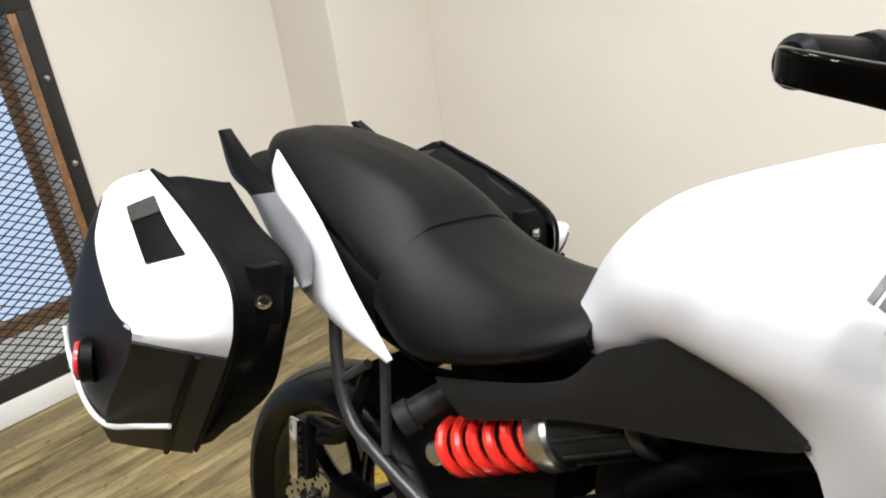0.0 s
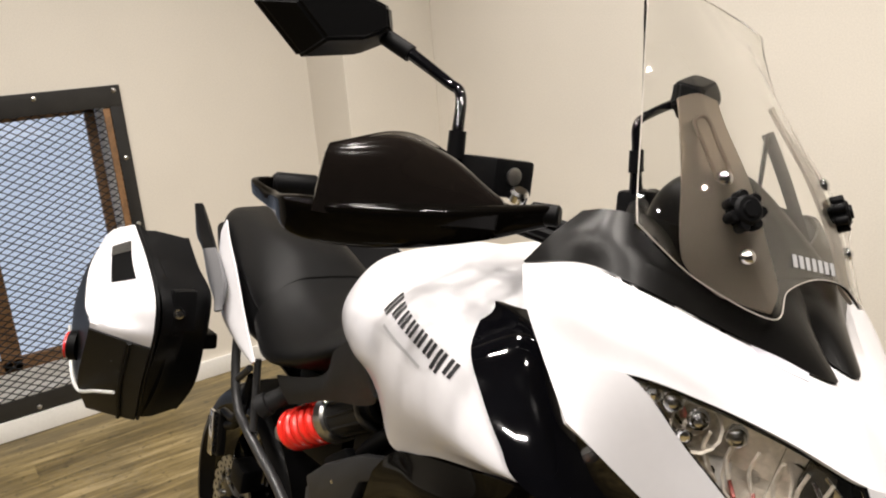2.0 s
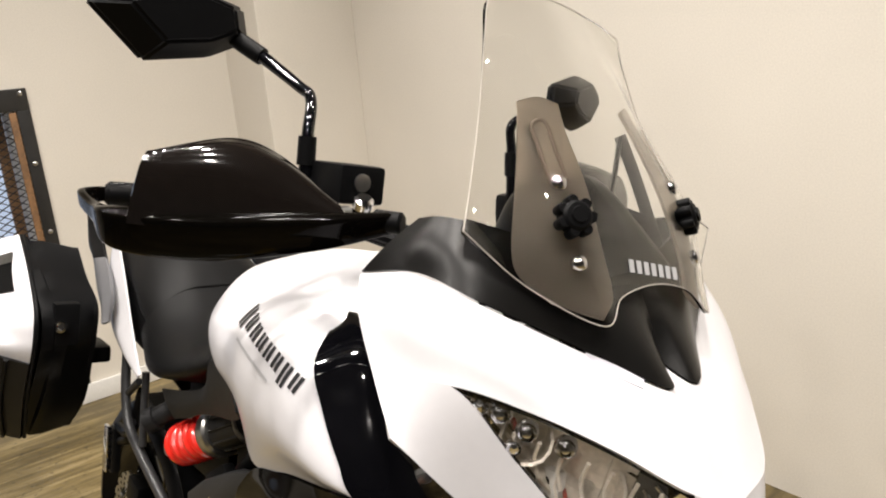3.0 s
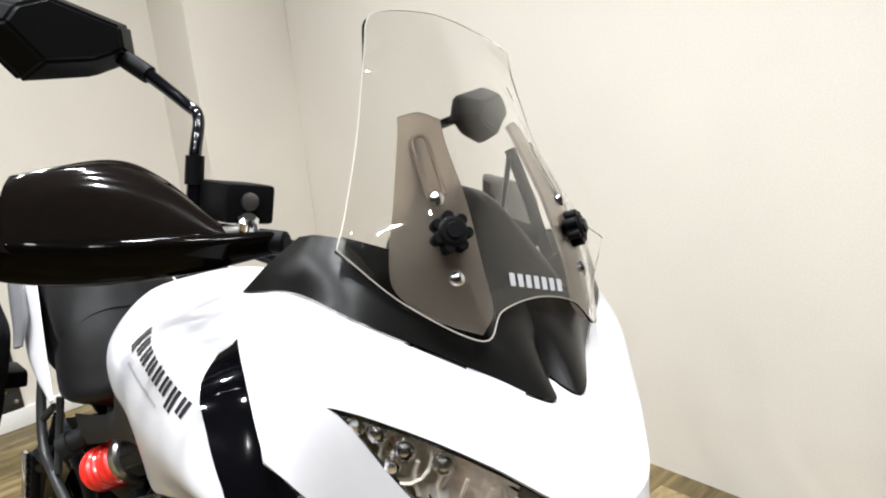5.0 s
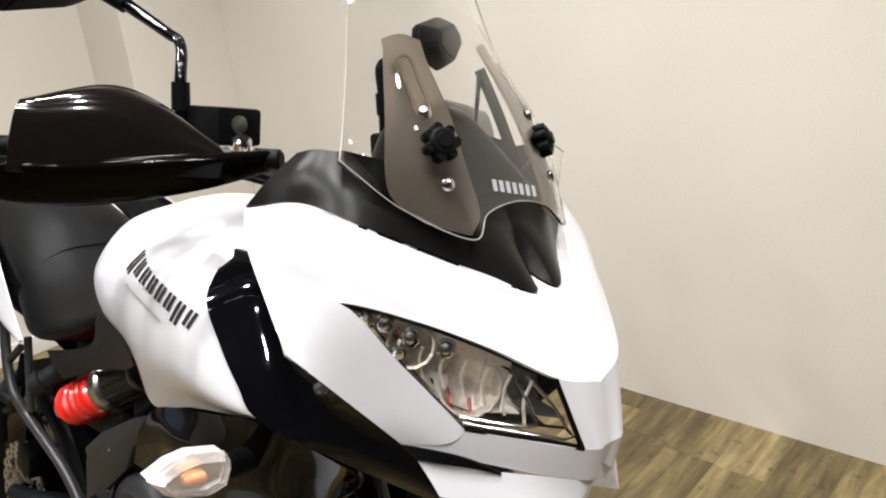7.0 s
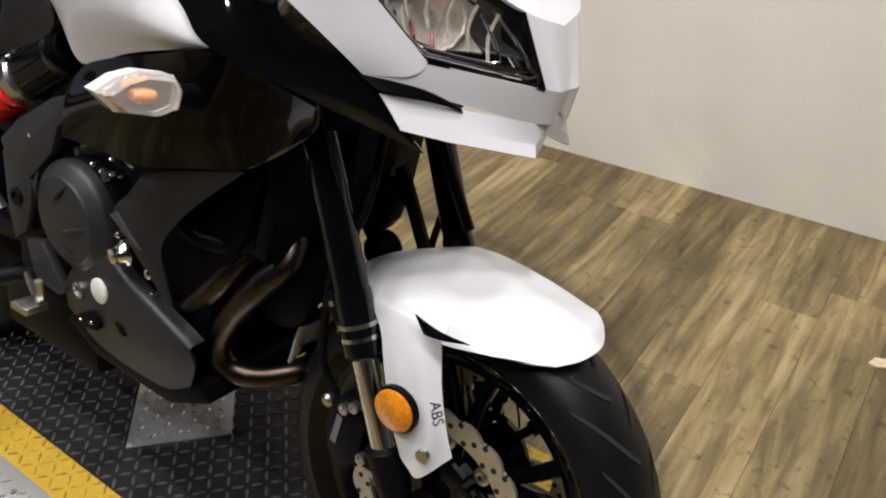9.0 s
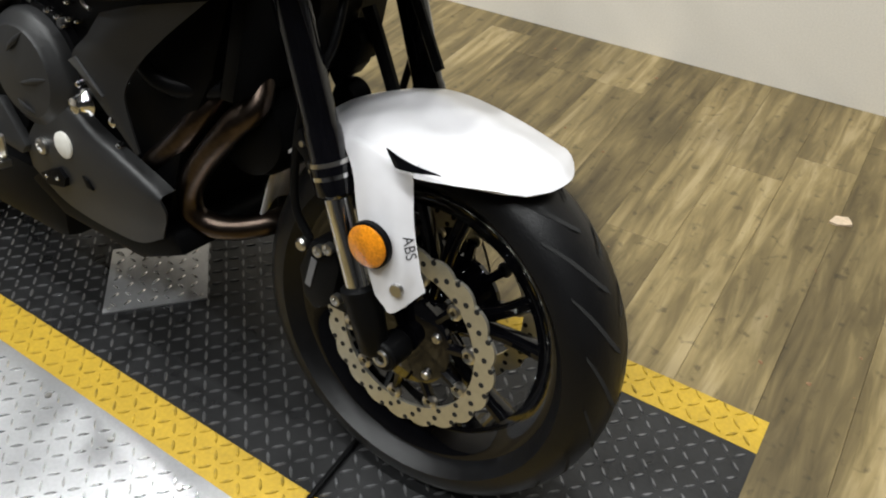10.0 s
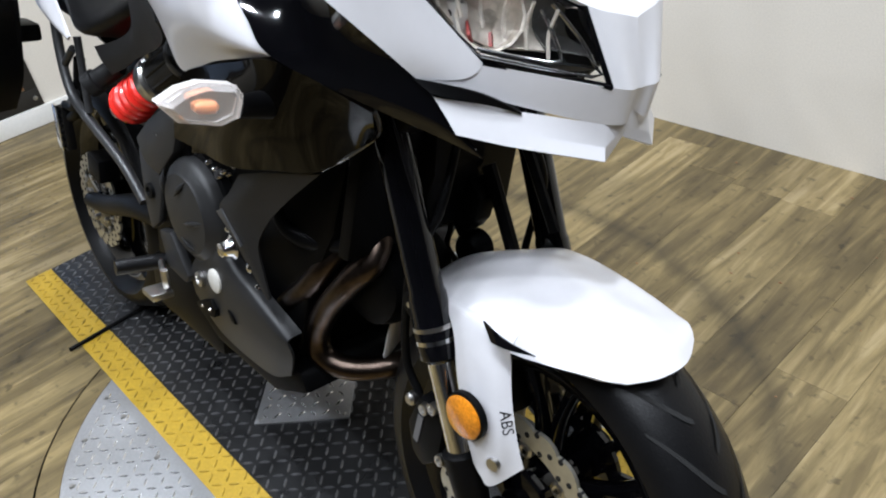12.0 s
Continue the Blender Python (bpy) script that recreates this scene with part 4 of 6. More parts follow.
# nose: lower lip with two prongs, dark slots
for s in (-1, 1):
    lip = [[(0.344, s * 0.175, 0.891), (0.378, s * 0.140, 0.885), (0.408, s * 0.110, 0.878), (0.464, s * 0.040, 0.864), (0.471, 0, 0.874)],
           [(0.356, s * 0.170, 0.874), (0.392, s * 0.133, 0.866), (0.424, s * 0.102, 0.858), (0.468, s * 0.040, 0.846), (0.468, 0, 0.862)],
           [(0.368, s * 0.164, 0.854), (0.406, s * 0.128, 0.844), (0.440, s * 0.096, 0.838), (0.474, s * 0.044, 0.826), (0.462, 0, 0.842)]]
    part("nose_lip", leaf(lip, 0.005, 1, 5, flip=-s), WHITE, bike, "white pronged lip under the headlights", placed=True)
    slot = [[(0.324, s * 0.186, 0.909), (0.352, s * 0.165, 0.905), (0.380, s * 0.141, 0.898), (0.408, s * 0.110, 0.881)], [(0.342, s * 0.177, 0.894), (0.362, s * 0.159, 0.890), (0.384, s * 0.136, 0.886), (0.408, s * 0.108, 0.878)]]
    part("nose_slot", panel(slot, 0.004, 6, 3, flip=-s, offset=0.005), SATIN, bike, "narrow black air slot", placed=True)

# headlights: dark bowl, faceted chrome reflectors, bulbs, clear lens
for mirror in (False, True):
    s = 1 if mirror else -1
    inner = [[(x - 0.034, y * 0.86, z - 0.018) for x, y, z in FAIR[2]], [(x - 0.070, y * 0.80, z - 0.004) for x, y, z in FAIR[2]],
             [(x - 0.070, y * 0.80, z + 0.012) for x, y, z in FAIR[3]], [(x - 0.028, y * 0.86, z + 0.016) for x, y, z in FAIR[3]]]
    lamp = part("headlight", panel(inner, 0.003, 6, 4, mirror, cols=(1, 4)), SATIN, bike, "twin-bulb headlight behind a clear lens", placed=True)
    lens = part("lens", panel(stretch(FAIR[2:4], 1, 3), 0.003, 8, 8, mirror, offset=-0.001), LENS, lamp, "clear polycarbonate lens", placed=True)
    lens.visible_shadow = False
    part("lens_end", panel(stretch(FAIR[2:4], 3, 4), 0.003, 8, 8, mirror, offset=-0.001), LENS, lamp, placed=True).visible_shadow = False
    for edge, sink in ((FAIR[2][1:5], 0.005), (FAIR[3][1:4], 0.005), (FAIR[3][3:5], 0.003), ((FAIR[2][4], FAIR[3][4]), 0.004)):
        line = [Vector(p) for p in edge]
        part("lens_rim", tube(bmesh.new(), [(p.x - sink, p.y * (5 * sink - 1 if mirror else 1 - 5 * sink), p.z + 0.003 - sink) for p in (spline(line, 6) if len(line) > 2 else line)], 0.004, 8, 1), GLOSS, lamp, placed=True)
    for c, r, aim in (((0.318, s * 0.166, 1.016), 0.024, (0.68, s * 0.62, 0.30)), ((0.358, s * 0.112, 0.968), 0.034, (0.74, s * 0.58, 0.28))):
        c, aim = Vector(c), Vector(aim).normalized()
        bowl = part("reflector_bowl", turned(bmesh.new(), c - aim * 0.035, c + aim * 0.02, [(0, 0.012), (0.006, r * 0.55), (0.022, r * 0.85), (0.045, r), (0.0455, r + 0.003), (0.022, r * 0.9), (0.004, r * 0.6), (0, 0.012)], 14), REFLECT, lamp, "bright faceted reflector", angle=5, placed=True)
        part("bulb", turned(bmesh.new(), c - aim * 0.03, c + aim * 0.012, [(0, 0.006), (0.01, 0.008), (0.03, 0.008), (0.036, 0.004)], 12), LENS, lamp, placed=True)
    deep = [[(x - 0.016 - 0.004 * k, y * 0.93, z - 0.018 + 0.004 * k) for k, (x, y, z) in enumerate(r)] for r in FAIR[2:4]]
    deep = [deep[0], [(p[0] - 0.018, p[1] * 0.92, p[2] + 0.004) for p in [tuple((u + v) / 2 for u, v in zip(a, b)) for a, b in zip(deep[0], deep[1])]], [(x, y, z + 0.026) for x, y, z in deep[1]]]
    deep = [r[:4] + [tuple((u * 0.4 + v * 0.6) for u, v in zip(r[3], r[4]))] + r[4:] for r in deep]
    part("reflector_plate", panel(stretch(deep, 1, 4), 0.003, 5, 3, mirror), REFLECT, lamp, "bright stepped reflector plate", angle=8, placed=True)
    part("inner_bezel", panel(stretch(deep, 4, 5), 0.003, 5, 3, mirror, offset=0.002), GREYGLOSS, lamp, "smoked grey inner bezel", placed=True)
    for line, rad in (([(0.372, 0.142, 0.941), (0.424, 0.088, 0.929), (0.428, 0.080, 0.940), (0.404, 0.084, 0.978)], 0.0024),
                      ([(0.376, 0.141, 0.935), (0.456, 0.058, 0.916), (0.454, 0.053, 0.926), (0.437, 0.060, 0.952), (0.412, 0.078, 0.984)], 0.0020),
                      ([(0.330, 0.178, 0.992), (0.372, 0.140, 0.936), (0.420, 0.090, 0.924)], 0.0018)):
        part("light_guide", tube(bmesh.new(), [(x, s * y, z) for x, y, z in line], rad, 8, 2), CHROME, lamp, placed=True)
    plate = part("shutter_plate", boxed((0.312, min(s * 0.126, s * 0.140), 0.953), (0.342, max(s * 0.126, s * 0.140), 0.982), 0.003), PALEPLASTIC, lamp, "pale square bulb holder", placed=True)
    part("shutter_hole", turned(bmesh.new(), (0.327, s * 0.1395, 0.969), (0.327, s * 0.1415, 0.969), [(0, 0.005), (0.0018, 0.005)], 12), SATIN, lamp, placed=True)
    # red chips stand in for reddish reflections in the reflector
    for c, size, tilt in (((0.346, 0.128, 0.952), (0.022, 0.004, 0.016), 35), ((0.334, 0.136, 0.938), (0.014, 0.004, 0.012), 10), ((0.310, 0.176, 1.030), (0.014, 0.004, 0.012), -20), ((0.362, 0.112, 0.944), (0.016, 0.004, 0.010), 60)):
        chip = boxed((-size[0] / 2, -size[1] / 2, -size[2] / 2), (size[0] / 2, size[1] / 2, size[2] / 2), 0.0015)
        bmesh.ops.transform(chip, matrix=pose(c[0], s * c[1], c[2], 20, tilt, s * 35), verts=chip.verts)
        part("red_reflection_patch", chip, DULLRED, lamp, "dull red patch, a reddish reflection put into colour", placed=True)
    for c, r in (((0.298, 0.214, 1.050), 0.010), ((0.312, 0.198, 1.046), 0.012), ((0.330, 0.178, 1.030), 0.012), ((0.322, 0.186, 1.012), 0.009), ((0.356, 0.150, 1.018), 0.012)):
        c = Vector((c[0], s * c[1], c[2]))
        part("chrome_dome", turned(bmesh.new(), c, c + Vector((0.006, s * 0.006, 0.004)), [(0, r), (0.004, r * 0.85), (0.008, r * 0.35)], 10), CHROME, lamp, placed=True)
    for k in range(7):
        f = k / 6
        p = Vector((0.322 + 0.10 * f, s * (0.186 - 0.106 * f), 1.026 - 0.046 * f))
        q = Vector((0.318 + 0.100 * f, s * (0.176 - 0.092 * f), 0.990 - 0.060 * f))
        part("reflector_rib", tube(bmesh.new(), [p, (p + q) / 2 + Vector((-0.006, 0, 0)), q], 0.0022, 6, 4), REFLECT, lamp, placed=True)

# dark cowl between fairing and screen, dashboard behind it
COWL = [
    [(0.168, -0.202, 1.214), (0.206, -0.200, 1.220), (0.240, -0.165, 1.214), (0.268, -0.105, 1.198), (0.286, -0.045, 1.186), (0.290, 0, 1.184)],
    [(0.146, -0.224, 1.184), (0.206, -0.220, 1.192), (0.256, -0.186, 1.178), (0.300, -0.110, 1.148), (0.342, -0.040, 1.118), (0.325, 0, 1.134)],
    [(0.128, -0.244, 1.151), (0.206, -0.230, 1.163), (0.268, -0.199, 1.145), (0.323, -0.104, 1.101), (0.383, -0.026, 1.065), (0.345, 0, 1.083)]]
for mirror in (False, True):
    part("screen_cowl", panel(COWL, 0.004, 6, 6, mirror), COWLGREY, bike, "satin black cowl under the screen", placed=True)
part("dashboard", shell_loft([(0.085, [(0, 1.200), (0.035, 1.198), (0.050, 1.185), (0.048, 1.16), (0.03, 1.15)]), (0.12, [(0, 1.248), (0.040, 1.242), (0.062, 1.22), (0.062, 1.17), (0.04, 1.15)]),
                              (0.18, [(0, 1.262), (0.042, 1.254), (0.068, 1.225), (0.072, 1.17), (0.04, 1.14)]), (0.24, [(0, 1.215), (0.05, 1.208), (0.085, 1.185), (0.09, 1.15), (0.05, 1.12)]), (0.28, [(0, 1.165), (0.05, 1.16), (0.09, 1.15), (0.09, 1.12), (0.05, 1.11)])]), COWLGREY, bike, "black instrument housing")

# windscreen
HALF = [
    [(0.150, -0.116, 1.446), (0.134, -0.098, 1.462), (0.124, -0.066, 1.473), (0.124, -0.034, 1.478), (0.126, 0, 1.480)],
    [(0.160, -0.124, 1.405), (0.166, -0.100, 1.407), (0.174, -0.072, 1.408), (0.180, -0.036, 1.409), (0.182, 0, 1.410)],
    [(0.190, -0.150, 1.318), (0.212, -0.122, 1.322), (0.230, -0.090, 1.324), (0.242, -0.045, 1.326), (0.246, 0, 1.326)],
    [(0.228, -0.188, 1.242), (0.262, -0.152, 1.238), (0.288, -0.112, 1.236), (0.300, -0.058, 1.236), (0.304, 0, 1.236)],
    [(0.256, -0.216, 1.212), (0.290, -0.155, 1.160), (0.343, -0.094, 1.127), (0.335, -0.060, 1.153), (0.333, 0, 1.163)]]
SCR = [r + [(x, -y, z) for x, y, z in r[-2::-1]] for r in HALF]
screen = part("windscreen", panel(SCR, 0.004, 8, 8), SCREEN, bike, "tall clear acrylic windscreen", placed=True)
edge_grid = curve_grid(SCR, 8, 8)
edge_line = edge_grid[0][::-1] + [r[0] for r in edge_grid[1:]] + edge_grid[-1][1:] + [r[-1] for r in edge_grid[-2::-1]]
part("polished_edge", tube(bmesh.new(), edge_line, 0.0008, 6, 1), EDGE, screen, "pale polished screen edge", placed=True).visible_shadow = False
for s in (-1, 1):
    brk = [[(0.196, -0.101, 1.346), (0.203, -0.077, 1.353), (0.214, -0.055, 1.347)], [(0.208, -0.109, 1.324), (0.221, -0.086, 1.325), (0.234, -0.061, 1.318)], [(0.244, -0.139, 1.259), (0.264, -0.106, 1.260), (0.274, -0.064, 1.261)],
           [(0.267, -0.159, 1.194), (0.294, -0.119, 1.196), (0.309, -0.068, 1.195)], [(0.278, -0.154, 1.166), (0.306, -0.119, 1.159), (0.327, -0.067, 1.152)], [(0.304, -0.130, 1.147), (0.317, -0.112, 1.138), (0.335, -0.086, 1.132)]]
    plate = part("screen_bracket", leaf([[(x, s * -y, z) for x, y, z in r] for r in brk], 0.004, 5, 6, flip=-s), FROST, bike, "smoky frosted screen support plate", placed=True)
    loop = [(0.264, -0.111, 1.261), (0.235, -0.105, 1.299), (0.220, -0.102, 1.319), (0.219, -0.091, 1.327), (0.226, -0.085, 1.322), (0.246, -0.088, 1.294), (0.267, -0.091, 1.267)]
    part("slot_rim", tube(bmesh.new(), [(x + 0.003, s * -y, z) for x, y, z in loop], 0.0025, 8, 6), FROSTRIM, plate, "raised rim of the height slot", placed=True)
    for run in ([(0.200, 0.092, 1.320), (0.226, 0.106, 1.262), (0.256, 0.118, 1.190), (0.272, 0.120, 1.140)], [(0.200, 0.092, 1.318), (0.206, 0.080, 1.262), (0.206, 0.072, 1.205), (0.214, 0.070, 1.160)], [(0.206, 0.074, 1.232), (0.244, 0.114, 1.218)], [(0.210, 0.072, 1.170), (0.244, 0.114, 1.216)]):
        part("screen_stay", tube(bmesh.new(), [(x, s * y * 0.86, z) for x, y, z in run], 0.008, 8, 5, flat=0.4), STAYGREY, plate, "dark grey pierced stay arm", placed=True)
    w = 1.0 if s < 0 else 0.88
    k = Vector((0.300 - 0.07 * (1 - w), s * 0.110 * w, 1.230))
    out = Vector((0.86, s * 0.40, 0.36)).normalized()
    knob = part("screen_knob", turned(bmesh.new(), k - out * 0.014, k + out * 0.022, [(0, 0.010), (0.010, 0.010), (0.011, 0.016), (0.028, 0.016), (0.031, 0.013), (0.0312, 0.009), (0.034, 0.008)], 24), SATIN, bike, "lobed black adjuster knob", placed=True)
    for q in range(7):
        m, _ = frame_at(k, k + out)
        c = m @ Vector((0.0165 * math.cos(q * math.tau / 7), 0.0165 * math.sin(q * math.tau / 7), -0.003))
        part("knob_lobe", turned(bmesh.new(), c, c + out * 0.017, [(0, 0.005), (0.002, 0.0062), (0.015, 0.0062), (0.017, 0.005)], 10), SATIN, knob, placed=True)
    for b in ((0.275, s * 0.107 * w, 1.264), (0.315, s * 0.109 * w, 1.187)):
        b = Vector(b)
        part("screen_bolt", turned(bmesh.new(), b - out * 0.006, b + out * 0.006, [(0, 0.0085), (0.007, 0.0085), (0.010, 0.006), (0.012, 0.002)], 14), CHROME, bike, placed=True)

# handlebar, grips, guards, levers, mirrors
def steer(bm, s):
    """The bar is turned a little: its left half stands further back."""
    if s > 0:
        bmesh.ops.rotate(bm, verts=bm.verts[:], cent=(0.03, 0, 0), matrix=Matrix.Rotation(radians(11), 3, "Z"))
    return bm


part("handlebar", tube(bmesh.new(), [(-0.130, -0.41, 1.180), (-0.085, -0.27, 1.182), (-0.03, -0.15, 1.168), (0.0, -0.05, 1.13), (0.0, 0.05, 1.13), (-0.058, 0.136, 1.168), (-0.134, 0.243, 1.182), (-0.205, 0.372, 1.180)], 0.0125, 14), SATIN, bike)
for s in (-1, 1):
    a, b = Vector((-0.085, s * 0.27, 1.183)), Vector((-0.128, s * 0.405, 1.181))
    d = (b - a).normalized()
    part("grip", steer(turned(bmesh.new(), a, b, [(0, 0.018), (0.004, 0.020), (0.02, 0.016), (0.125, 0.0165), (0.13, 0.019), (0.14, 0.017)], 20), s), RUBBER, bike)
    part("bar_end_weight", steer(turned(bmesh.new(), b, b + d * 0.055, [(0, 0.012), (0.004, 0.0145), (0.050, 0.0145), (0.055, 0.010)], 20), s), SATIN, bike, "satin black bar-end weight")
    loop = tube(bmesh.new(), [b + d * 0.052, b + d * 0.066 + Vector((0.006, 0, -0.001)), (-0.128, s * 0.486, 1.176), (-0.070, s * 0.487, 1.166), (-0.015, s * 0.480, 1.157), (0.022, s * 0.400, 1.155), (0.055, s * 0.300, 1.167), (0.078, s * 0.214, 1.183)], [0.008, 0.009, 0.009, 0.011, 0.022, 0.025, 0.021, 0.013], 16, 8, flat=0.5, square=0.4)
    guard = part("hand_guard", steer(loop, s), BROWNGLOSS, bike, "black hand guard with a tall smoked deflector")
    cover = [[(0.010, s * 0.482, 1.165), (0.028, s * 0.405, 1.160), (0.045, s * 0.325, 1.168), (0.062, s * 0.258, 1.180)],
             [(0.011, s * 0.478, 1.198), (0.022, s * 0.402, 1.210), (0.036, s * 0.325, 1.204), (0.056, s * 0.262, 1.190)],
             [(0.005, s * 0.470, 1.226), (0.006, s * 0.392, 1.246), (0.020, s * 0.320, 1.234), (0.046, s * 0.264, 1.199)],
             [(0.000, s * 0.463, 1.237), (-0.027, s * 0.362, 1.259), (-0.006, s * 0.312, 1.245), (0.032, s * 0.262, 1.201)]]
    part("deflector", steer(panel(cover, 0.004, 8, 8, flip=-s), s), SMOKED, guard)
    part("lever", steer(tube(bmesh.new(), [(0.0, s * 0.22, 1.185), (-0.005, s * 0.28, 1.182), (-0.055, s * 0.38, 1.178), (-0.072, s * 0.41, 1.177)], [0.009, 0.007, 0.006, 0.008], 10, 6), s), STEEL, bike)
    part("guard_clamp", steer(rod(bmesh.new(), (0.06, s * 0.225, 1.184), (0.09, s * 0.205, 1.184), 0.013, 0.003), s), SATIN, bike)
    if s < 0:
        res = part("fluid_reservoir", boxed((-0.075, min(s * 0.17, s * 0.235), 1.195), (0.0, max(s * 0.17, s * 0.235), 1.243), 0.006), SATIN, bike, "black brake fluid reservoir")
        part("sight_glass", turned(bmesh.new(), (-0.001, s * 0.205, 1.222), (0.006, s * 0.205, 1.222), [(0, 0.011), (0.004, 0.011), (0.0045, 0.008)], 16), STEEL, res)
    part("switch_housing", steer(boxed((-0.10, min(s * 0.215, s * 0.265), 1.15), (-0.05, max(s * 0.215, s * 0.265), 1.205), 0.010), s), SATIN, bike)
    part("control_cable", tube(bmesh.new(), [(0.0, s * 0.19, 1.18), (0.07, s * 0.15, 1.165), (0.11, s * 0.10, 1.12), (0.10, s * 0.05, 1.05)], 0.006, 8), SATIN, bike)
    stalk = [(-0.078, -0.238, 1.20), (-0.080, -0.239, 1.27), (-0.094, -0.231, 1.318), (-0.118, -0.238, 1.335), (-0.185, -0.270, 1.378)] if s < 0 else [(-0.112, 0.202, 1.20), (-0.114, 0.198, 1.27), (-0.116, 0.196, 1.312), (-0.110, 0.222, 1.331), (-0.112, 0.306, 1.360)]
    part("mirror_stalk", tube(bmesh.new(), stalk, [0.010, 0.008, 0.0075, 0.0075, 0.009], 12), GLOSS, bike)
    part("stalk_nut", turned(bmesh.new(), Vector(stalk[0]).lerp(Vector(stalk[1]), 0.5), stalk[1], [(0, 0.012), (0.036, 0.0115)], 12), SATIN, bike)
    part("stalk_joint", tube(bmesh.new(), [(-0.172, -0.263, 1.369), (-0.205, -0.285, 1.390)] if s < 0 else [(-0.111, 0.292, 1.354), (-0.114, 0.318, 1.364)], 0.012, 12), SATIN, bike)
    head = bmesh.new()
    y1 = 0.142 if s > 0 else 0.0
    swing, hinge = (Matrix.Rotation(radians(20) if s > 0 else 0, 3, "Z"), Vector((-0.212, s * 0.285 + y1, 1.40)))
    rear = [swing @ (Vector((-0.232, s * y + y1, z)) - hinge) + hinge for y, z in [(y, z - (0.052 if s > 0 else 0.012)) for y, z in ((0.262, 1.402), (0.272, 1.445), (0.400, 1.472), (0.452, 1.448), (0.470, 1.416), (0.400, 1.356), (0.315, 1.374))]]
    if s > 0:
        hub = sum(rear, Vector()) / 7
        rear = [hub + (p - hub) * 0.84 + Vector((0.133, -0.168, -0.004)) for p in rear]
    c = sum((Vector(p) for p in rear), Vector()) / 7
    fwd = swing @ Vector((0.95, s * -0.12, 0.05)).normalized()
    back = [head.verts.new(p) for p in rear]
    mid = [head.verts.new(Vector(p) + fwd * 0.012) for p in rear]
    tip = [head.verts.new(c + (Vector(p) - c) * 0.66 + fwd * 0.048) for p in rear]
    head.faces.new(back), head.faces.new(tip)
    for A, B in ((back, mid), (mid, tip)):
        for k in range(7):
            head.faces.new((A[k], A[(k + 1) % 7], B[(k + 1) % 7], B[k]))
    bmesh.ops.recalc_face_normals(head, faces=head.faces)
    bmesh.ops.bevel(head, geom=head.edges[:], offset=0.004, segments=2, affect="EDGES")
    part("mirror", head, SATIN, bike, "angular black rear-view mirror housing", angle=25)

# turn signals: long clear lamps standing out sideways
for s in (-1, 1):
    stem = part("turn_signal", tube(bmesh.new(), [(0.140, s * 0.240, 0.850), (0.170, s * 0.310, 0.866)], [0.018, 0.013], 12), SATIN, bike, "clear-lens front turn signal with amber bulb", placed=True)
    at, along, ahead = Vector((0.174, s * 0.349, 0.877)), Vector((-0.10, s * 0.98, 0.12)).normalized(), Vector((0.98, s * 0.10, 0.0)).normalized()
    lift_up = along.cross(ahead) * (-s)
    shape = [(-0.050, 0.010), (-0.040, 0.023), (0.002, 0.026), (0.028, 0.019), (0.054, 0.002), (0.030, -0.020), (-0.018, -0.026), (-0.046, -0.015)]

    def signal_solid(scale, d0, d1, taper):
        bm = bmesh.new()
        A = [bm.verts.new(at + along * u * scale + lift_up * w * scale + ahead * d0) for u, w in shape]
        B = [bm.verts.new(at + along * u * scale * taper + lift_up * w * scale * taper + ahead * d1) for u, w in shape]
        bm.faces.new(A), bm.faces.new(B)
        for k in range(8):
            bm.faces.new((A[k], A[(k + 1) % 8], B[(k + 1) % 8], B[k]))
        bmesh.ops.recalc_face_normals(bm, faces=bm.faces)
        return bm

    part("signal_housing", signal_solid(0.86, -0.018, 0.002, 1.0), PALEPLASTIC, stem, "pale clear-grey rear shell", angle=25, placed=True)
    part("signal_lens", signal_solid(0.90, 0.003, 0.022, 0.80), MILKLENS, stem, "clear faceted lens", angle=25, placed=True).visible_shadow = False
    part("signal_reflector", signal_solid(0.74, 0.0025, 0.006, 0.9), CHROME, stem, angle=20, placed=True)
    part("amber_bulb", turned(bmesh.new(), at - along * 0.012 + ahead * 0.012, at + along * 0.014 + ahead * 0.012, [(0, 0.003), (0.004, 0.007), (0.020, 0.007), (0.026, 0.004)], 14), PALEAMBER, stem, placed=True)

